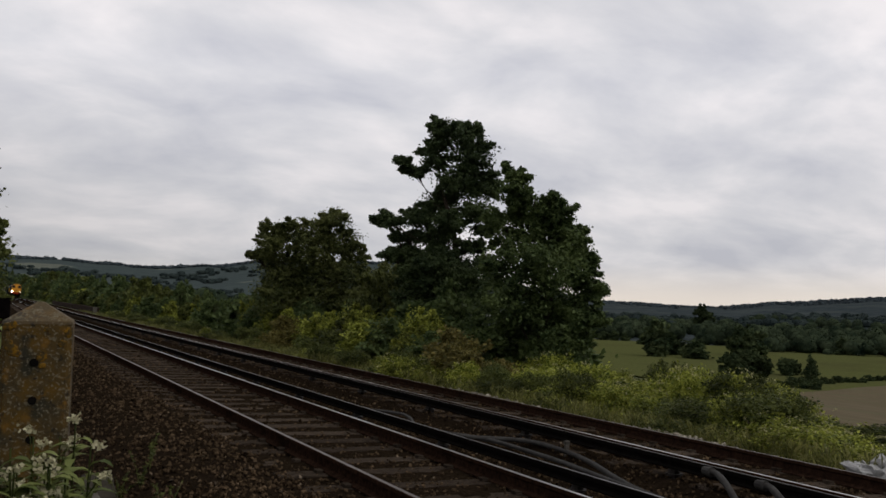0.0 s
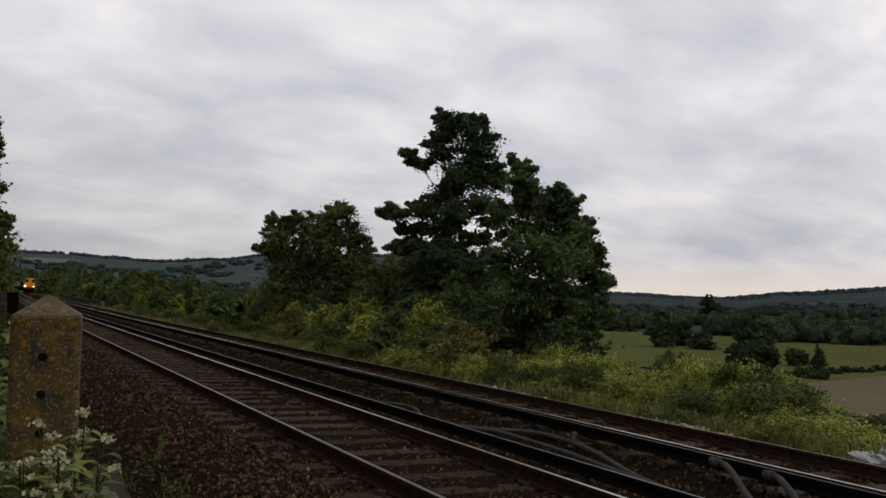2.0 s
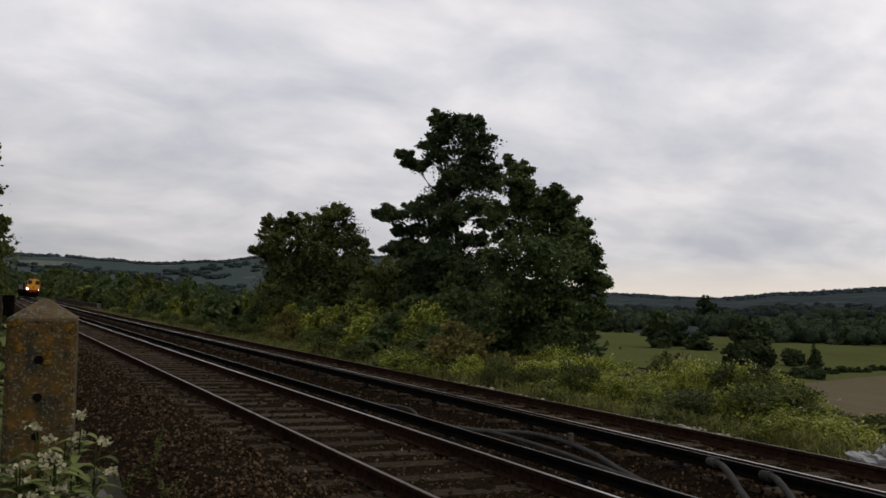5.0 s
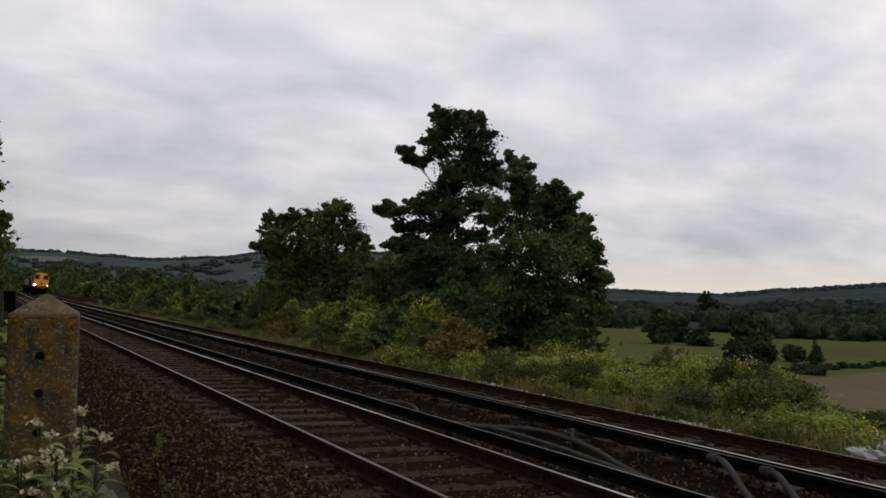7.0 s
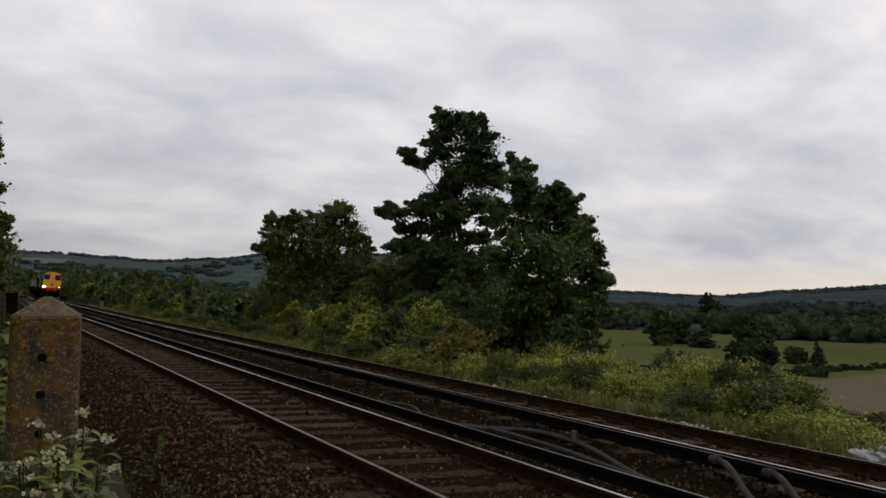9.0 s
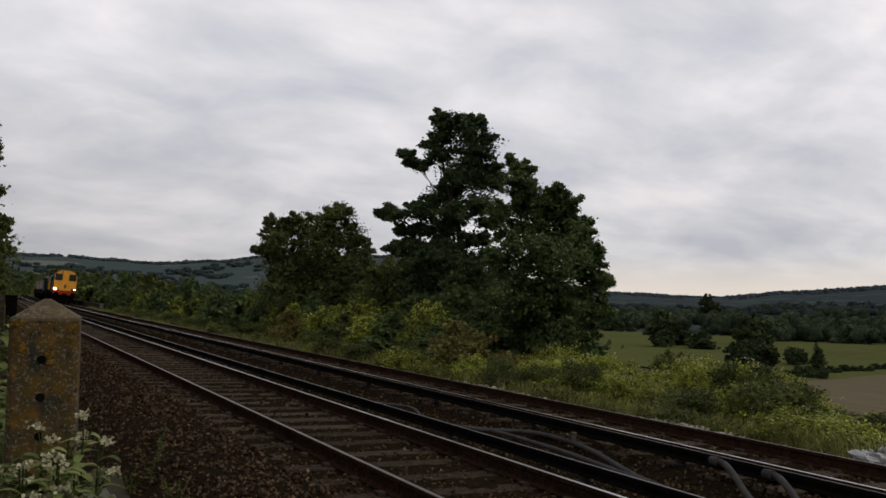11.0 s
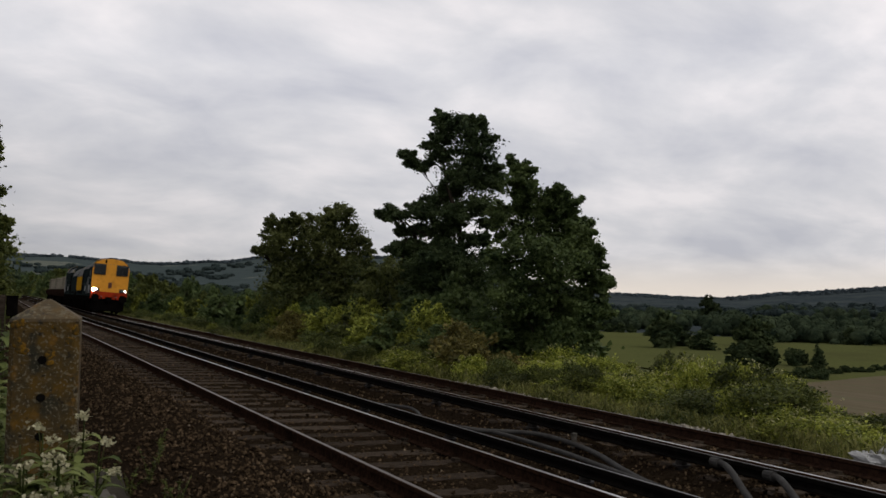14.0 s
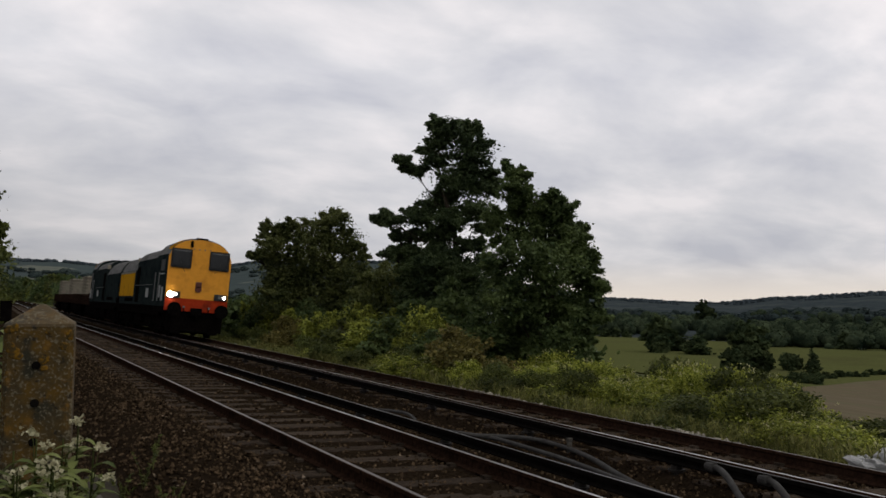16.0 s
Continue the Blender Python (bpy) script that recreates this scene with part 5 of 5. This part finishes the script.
def make_loco(name, label, panel):
    """Cab at the -y end, long hood behind it; origin at rail level, mid-length."""
    loco = tagged(new(name), label, "locomotive", "locomotives of the train")
    F = -LOCO_L / 2 + 0.55
    E = LOCO_L / 2 - 0.55
    bm = bmesh.new()
    box(bm, -1.28, 1.28, F + 0.05, E - 0.05, 0.95, 1.22, 0.02)
    for s in (-1, 1):
        box(bm, s * 1.22 - 0.05, s * 1.22 + 0.05, F + 1.0, E - 0.6, 0.82, 1.0, 0.01)
    # Tank drawn long and low to fill the shade under the body.
    box(bm, -1.0, 1.0, -2.2, 2.3, 0.24, 0.95, 0.05)
    box(bm, -1.2, -0.7, -0.9, 0.9, 0.45, 0.95, 0.04)
    box(bm, 0.7, 1.2, -0.9, 0.9, 0.45, 0.95, 0.04)
    part("underframe", bm, M_UNDER, loco)
    # Black skirt added below the buffer beam, standing for the shade there.
    bm = bmesh.new()
    box(bm, -1.12, 1.12, F + 0.0, F + 0.22, 0.24, 1.05, 0.03)
    for s in (-1, 1):
        box(bm, s * 0.75 - 0.2, s * 0.75 + 0.2, F - 0.05, F + 0.15, 0.16, 0.5, 0.02)
    part("snowplough", bm, M_UNDER, loco)
    bm = bmesh.new()
    shell(bm, [(F, 1.265, 1.2, 3.28, 4.0), (F + 0.12, 1.29, 1.2, 3.32, 4.06), (F + 2.35, 1.29, 1.2, 3.32, 4.04)])
    cab = part("cab", bm, [M_BLUE, M_ROOF], loco)
    # yellow front with its rounded top, proud of the cab
    bm = bmesh.new()
    pr = [(-1.25, 1.58), (-1.26, 3.22)] + [(-1.20 * math.cos(radians(q)), 3.28 + 0.72 * math.sin(radians(q)) ** 0.9) for q in (10, 25, 40, 55, 70, 90, 110, 125, 140, 155, 170)] + [(1.26, 3.22), (1.25, 1.58)]
    f = bm.faces.new([bm.verts.new((px, F - 0.03, pz)) for px, pz in pr])
    r = bmesh.ops.extrude_face_region(bm, geom=[f])
    for v in r["geom"]:
        if isinstance(v, bmesh.types.BMVert):
            v.co.y += 0.05
    bmesh.ops.recalc_face_normals(bm, faces=bm.faces)
    part("front_panel", bm, M_YELLOW, loco, "yellow warning panel")
    bm = bmesh.new()
    box(bm, -1.25, 1.25, F - 0.05, F + 0.05, 1.06, 1.575, 0.02)
    beam = part("buffer_beam", bm, M_RED, loco, "red buffer beam")
    for s in (-1, 1):
        bm = bmesh.new()
        x0, x1 = sorted((s * 0.36, s * 1.17))
        box(bm, x0, x1, F - 0.055, F - 0.02, 2.80, 3.58, 0.05)
        w = part("windscreen", bm, M_RUBBER, loco)
        bm = bmesh.new()
        box(bm, x0 + 0.055, x1 - 0.055, F - 0.062, F - 0.03, 2.86, 3.52, 0.04)
        part("pane", bm, M_GLASS, w)
        bm = bmesh.new()
        cyl(bm, (s * 0.6, F - 0.075, 2.66), (s * 0.85, F - 0.075, 3.2), 0.010, 0.008, 6)
        part("wiper", bm, M_RUBBER, w)
        bm = bmesh.new()
        x0, x1 = sorted((s * 0.68, s * 1.21))
        box(bm, x0, x1, F - 0.10, F - 0.02, 1.58, 1.84, 0.03)
        h = part("headlight", bm, M_RUBBER, loco, "dark lamp box with lit lamp")
        bm = bmesh.new()
        cyl(bm, (s * 1.08, F - 0.125, 1.71), (s * 1.08, F - 0.09, 1.71), 0.115 if s < 0 else 0.06, seg=20)
        part("lens", bm, G_LAMP if s < 0 else G_MARK, h)
        bm = bmesh.new()
        cyl(bm, (s * 0.89, F - 0.12, 1.72), (s * 0.89, F - 0.09, 1.72), 0.065, seg=16)
        part("lens", bm, G_MARK if s < 0 else M_WHITE, h)
        bm = bmesh.new()
        cyl(bm, (s * 0.93, F - 0.50, 1.13), (s * 0.93, F - 0.45, 1.13), 0.27, 0.28, 20)
        cyl(bm, (s * 0.93, F - 0.45, 1.13), (s * 0.93, F - 0.02, 1.13), 0.11, 0.13, 14)
        part("buffer", bm, M_UNDER, loco)
        bm = bmesh.new()
        cyl(bm, (s * 0.50, F - 0.12, 1.24), (s * 0.50, F - 0.05, 1.24), 0.05, seg=12)
        cyl(bm, (s * 0.50, F - 0.10, 1.24), (s * 0.46, F - 0.14, 0.95), 0.022, seg=8)
        part("brake_hose", bm, M_UNDER, loco)
        bm = bmesh.new()
        cyl(bm, (s * 0.50, F - 0.145, 1.24), (s * 0.50, F - 0.115, 1.24), 0.045, seg=12)
        part("hose_cock", bm, M_WHITE, beam)
        # cab side window, door and rails
        bm = bmesh.new()
        x0, x1 = sorted((s * 1.28, s * 1.312))
        box(bm, x0, x1, F + 0.35, F + 1.15, 2.65, 3.10, 0.015)
        part("side_window", bm, M_SIDE_GLASS, cab)
        bm = bmesh.new()
        box(bm, x0, x1, F + 1.35, F + 2.0, 1.25, 3.10, 0.01)
        part("cab_door", bm, M_BLUE, cab)
        bm = bmesh.new()
        for o in (1.25, 2.1):
            cyl(bm, (s * 1.335, F + o, 1.4), (s * 1.335, F + o, 2.6), 0.018, seg=8)
            part("handrail", bm, M_WHITE, cab, "white handrail")
            bm = bmesh.new()
        bm.free()
    for s in (-1, 1):
        x0, x1 = sorted((s * 1.285, s * 1.318))
        for y0, y1, z0, z1, nm in ((F + 0.28, F + 0.62, 1.42, 1.98, "notice_panel"), (F + 0.24, F + 1.2, 2.50, 2.545, "beading"), (F + 0.86, F + 1.2, 1.55, 2.05, "lettering_block")):
            bm = bmesh.new()
            box(bm, x0, x1, y0, y1, z0, z1, 0.006)
            part(nm, bm, M_WHITE, cab, "pale marking on the cab side")
    # yellow paint carried over the front of the cab roof
    bm = bmesh.new()
    arcs = []
    for yy in (F + 0.03, F + 0.22, F + 0.62):
        lift = 0.0 if yy < F + 0.1 else 0.05
        arcs.append([bm.verts.new((-1.215 * math.cos(radians(q)), yy, 3.30 + lift * 0.7 + (0.715 + lift * 0.45) * math.sin(radians(q)) ** 0.9)) for q in (14, 25, 40, 55, 70, 90, 110, 125, 140, 155, 166)])
    for a, b in zip(arcs, arcs[1:]):
        for k in range(10):
            bm.faces.new((a[k], a[k + 1], b[k + 1], b[k]))
    bmesh.ops.solidify(bm, geom=bm.faces[:], thickness=-0.012)
    bmesh.ops.recalc_face_normals(bm, faces=bm.faces)
    part("roof_dome", bm, M_YELLOW_SIDE, loco, "weathered yellow roof edge", smooth=True)
    for k in range(4):
        bm = bmesh.new()
        cyl(bm, (-0.30 + k * 0.22, F - 0.055, 3.60), (-0.30 + k * 0.22, F - 0.03, 3.60), 0.028, seg=8)
        part("lamp_bracket", bm, M_WHITE, loco)
    bm = bmesh.new()
    box(bm, -0.22, 0.22, F - 0.22, F - 0.02, 0.92, 1.22, 0.03)
    cyl(bm, (0, F - 0.30, 1.12), (0, F - 0.30, 0.80), 0.04, seg=8)
    part("coupling_hook", bm, M_UNDER, loco)
    # headcode emblem, horns and roof vent on the front
    bm = bmesh.new()
    cyl(bm, (0.02, F - 0.06, 1.98), (0.02, F - 0.02, 1.98), 0.13, seg=16)
    box(bm, -0.10, 0.14, F - 0.06, F - 0.025, 2.02, 2.28, 0.02)
    part("emblem", bm, M_EMBLEM, loco, "dark red emblem")
    bm = bmesh.new()
    box(bm, -0.46, -0.34, F - 0.07, F + 0.06, 3.66, 3.92, 0.02)
    part("horn", bm, M_UNDER, loco)
    bm = bmesh.new()
    box(bm, -0.22, 0.26, F + 0.02, F + 0.25, 3.98, 4.08, 0.03)
    part("roof_vent", bm, M_UNDER, loco)
    # hood
    bm = bmesh.new()
    H0 = F + 2.36
    shell(bm, [(H0, 1.25, 1.2, 3.25, 3.86), (H0 + 5.25, 1.25, 1.2, 3.25, 3.84)])
    hood = part("engine_hood", bm, [M_BLUE, M_ROOF], loco)
    bm = bmesh.new()
    shell(bm, [(H0 + 5.27, 1.20, 1.2, 2.85, 3.74), (E - 0.05, 1.20, 1.2, 2.85, 3.72)])
    hood2 = part("nose_hood", bm, [M_BLUE, M_ROOF], loco)
    for s in (-1, 1):
        for k in range(5):
            y0 = H0 + 0.12 + k * 1.02
            bm = bmesh.new()
            x0, x1 = sorted((s * 1.24, s * 1.272))
            box(bm, x0, x1, y0, y0 + 0.92, 1.32, 2.95, 0.012)
            part("hood_door", bm, M_UNDER if k == 4 else M_BLUE, hood)
        bm = bmesh.new()
        x0, x1 = sorted((s * 1.195, s * 1.235))
        box(bm, x0, x1, H0 + 6.1, E - 0.15, 1.60, 2.72, 0.012)
        part("side_panel", bm, M_YELLOW_SIDE if panel else M_BLUE, hood2, "yellow side panel" if panel else "")
        if panel:
            bm = bmesh.new()
            box(bm, x0 - 0.004, x1 + 0.004, H0 + 6.1, E - 0.15, 2.735, 2.815, 0.008)
            part("stripe", bm, M_FLASK, hood2, "pale stripe over the side panel")
        bm = bmesh.new()
        for k in range(6):
            box(bm, x0, x1, H0 + 6.2 + k * 0.42, H0 + 6.5 + k * 0.42, 1.35, 1.52, 0.01)
        part("grille", bm, M_UNDER, hood2)
        bm = bmesh.new()
        x0, x1 = sorted((s * 1.26, s * 1.278))
        box(bm, x0, x1, H0 + 1.5, H0 + 2.2, 1.55, 1.95, 0.004)
        part("side_marking", bm, M_WHITE, hood, "pale lettering block")
    for s in (-1, 1):
        bm = bmesh.new()
        x0, x1 = sorted((s * 1.22, s * 1.34))
        box(bm, x0, x1, H0 + 0.02, E - 0.2, 1.13, 1.21, 0.01)
        part("walkway", bm, M_UNDER, loco)
        bm = bmesh.new()
        cyl(bm, (s * 1.30, H0 + 0.5, 2.1), (s * 1.30, H0 + 5.0, 2.1), 0.014, seg=8)
        part("grab_rail", bm, M_ROOF, hood)
        bm = bmesh.new()
        x0, x1 = sorted((s * 1.05, s * 1.24))
        box(bm, x0, x1, H0 + 5.18, H0 + 5.30, 3.20, 3.44, 0.02)
        part("roof_corner", bm, M_FLASK, hood, "pale roof corner")
    bm = bmesh.new()
    for k in range(3):
        box(bm, -0.45, 0.45, H0 + 0.6 + k * 1.3, H0 + 1.5 + k * 1.3, 3.62, 3.72, 0.03)
    part("roof_fan", bm, M_UNDER, hood)
    bm = bmesh.new()
    box(bm, -1.28, 1.28, E - 0.05, E + 0.05, 1.0, 1.5, 0.02)
    for s in (-1, 1):
        cyl(bm, (s * 0.87, E, 1.06), (s * 0.87, E + 0.5, 1.06), 0.13, 0.25, 14)
    part("rear_buffer_beam", bm, M_UNDER, loco)
    bogie(loco, -4.35)
    bogie(loco, 4.35)
    return loco


WAGON_L = 12.4


def make_wagon(name, label):
    L = WAGON_L
    w = tagged(new(name), label, "wagon", "wagons of the train")
    bm = bmesh.new()
    box(bm, -1.25, 1.25, -L / 2 + 0.5, L / 2 - 0.5, 0.95, 1.35, 0.03)
    for s in (-1, 1):
        for k in range(8):
            y = -L / 2 + 1.0 + k * (L - 2.0) / 7
            box(bm, s * 1.27 - 0.05, s * 1.27 + 0.05, y - 0.06, y + 0.06, 0.95, 1.72, 0.01)
        for e in (-1, 1):
            cyl(bm, (s * 0.87, e * (L / 2 - 0.5), 1.06), (s * 0.87, e * (L / 2 - 0.02), 1.06), 0.11, 0.22, 14)
    part("chassis", bm, M_WAGON, w)
    cover = None
    bm = bmesh.new()
    box(bm, -1.10, 1.10, -1.75, 1.75, 1.62, 3.05, 0.06)
    cover = part("flask_cover", bm, M_FLASK, w, "cream ribbed cover")
    for k in range(6):
        bm = bmesh.new()
        z = 1.70 + k * 0.24
        box(bm, -1.17, 1.17, -1.82, 1.82, z, z + 0.10, 0.02)
        part("rib", bm, M_FLASK, cover)
    bm = bmesh.new()
    box(bm, -1.15, 1.15, -2.0, 2.0, 1.35, 1.64, 0.03)
    part("cradle", bm, M_UNDER, w)
    for e in (-1, 1):
        bm = bmesh.new()
        box(bm, -1.2, 1.2, e * 4.6 - 0.35, e * 4.6 + 0.35, 1.35, 1.75, 0.05)
        part("end_box", bm, M_UNDER, w)
    bogie(w, -4.0, 1.8)
    bogie(w, 4.0, 1.8)
    return w


lead = make_loco("locomotive", "yellow-fronted dark blue diesel locomotive with lit headlamps and red buffer beam", True)
second = make_loco("locomotive", "dark blue diesel locomotive coupled behind the leading one", False)
wagon = make_wagon("flask_wagon", "brown four-axle wagon with cream ribbed cover")
wagons = [wagon] + [copy_thing(wagon, Matrix.Identity(4)) for _ in range(2)]


# ---- movement ----
SPEED, STOP_Y = 15.3, 35.1
TRACK_X, TRACK_Z = (B_NEAR[0] + B_FAR[0]) / 2, (B_NEAR[1] + B_FAR[1]) / 2
CANT = math.degrees(math.atan2(B_NEAR[1] - B_FAR[1], B_FAR[0] - B_NEAR[0]))


def on_track(y, turned=False):
    slope = (bend(y + 3) - bend(y - 3)) / 6
    m = pose(TRACK_X + bend(y), y, TRACK_Z, 0, CANT, -math.degrees(math.atan(slope)))
    return m @ pose(0, 0, 0, 0, 0, 180) if turned else m


def motions():
    stock = [(lead, LOCO_L / 2 - 0.55, False), (second, LOCO_L * 1.5 - 1.2, True)]
    stock += [(w, LOCO_L * 2 - 1.4 + WAGON_L / 2 + i * WAGON_L, False) for i, w in enumerate(wagons)]
    for ob, back, turned in stock:
        rows = [(t * 0.5, on_track(STOP_Y + SPEED * (16.0 - t * 0.5) + back, turned)) for t in range(33)]
        walk(ob, rows)


motions()
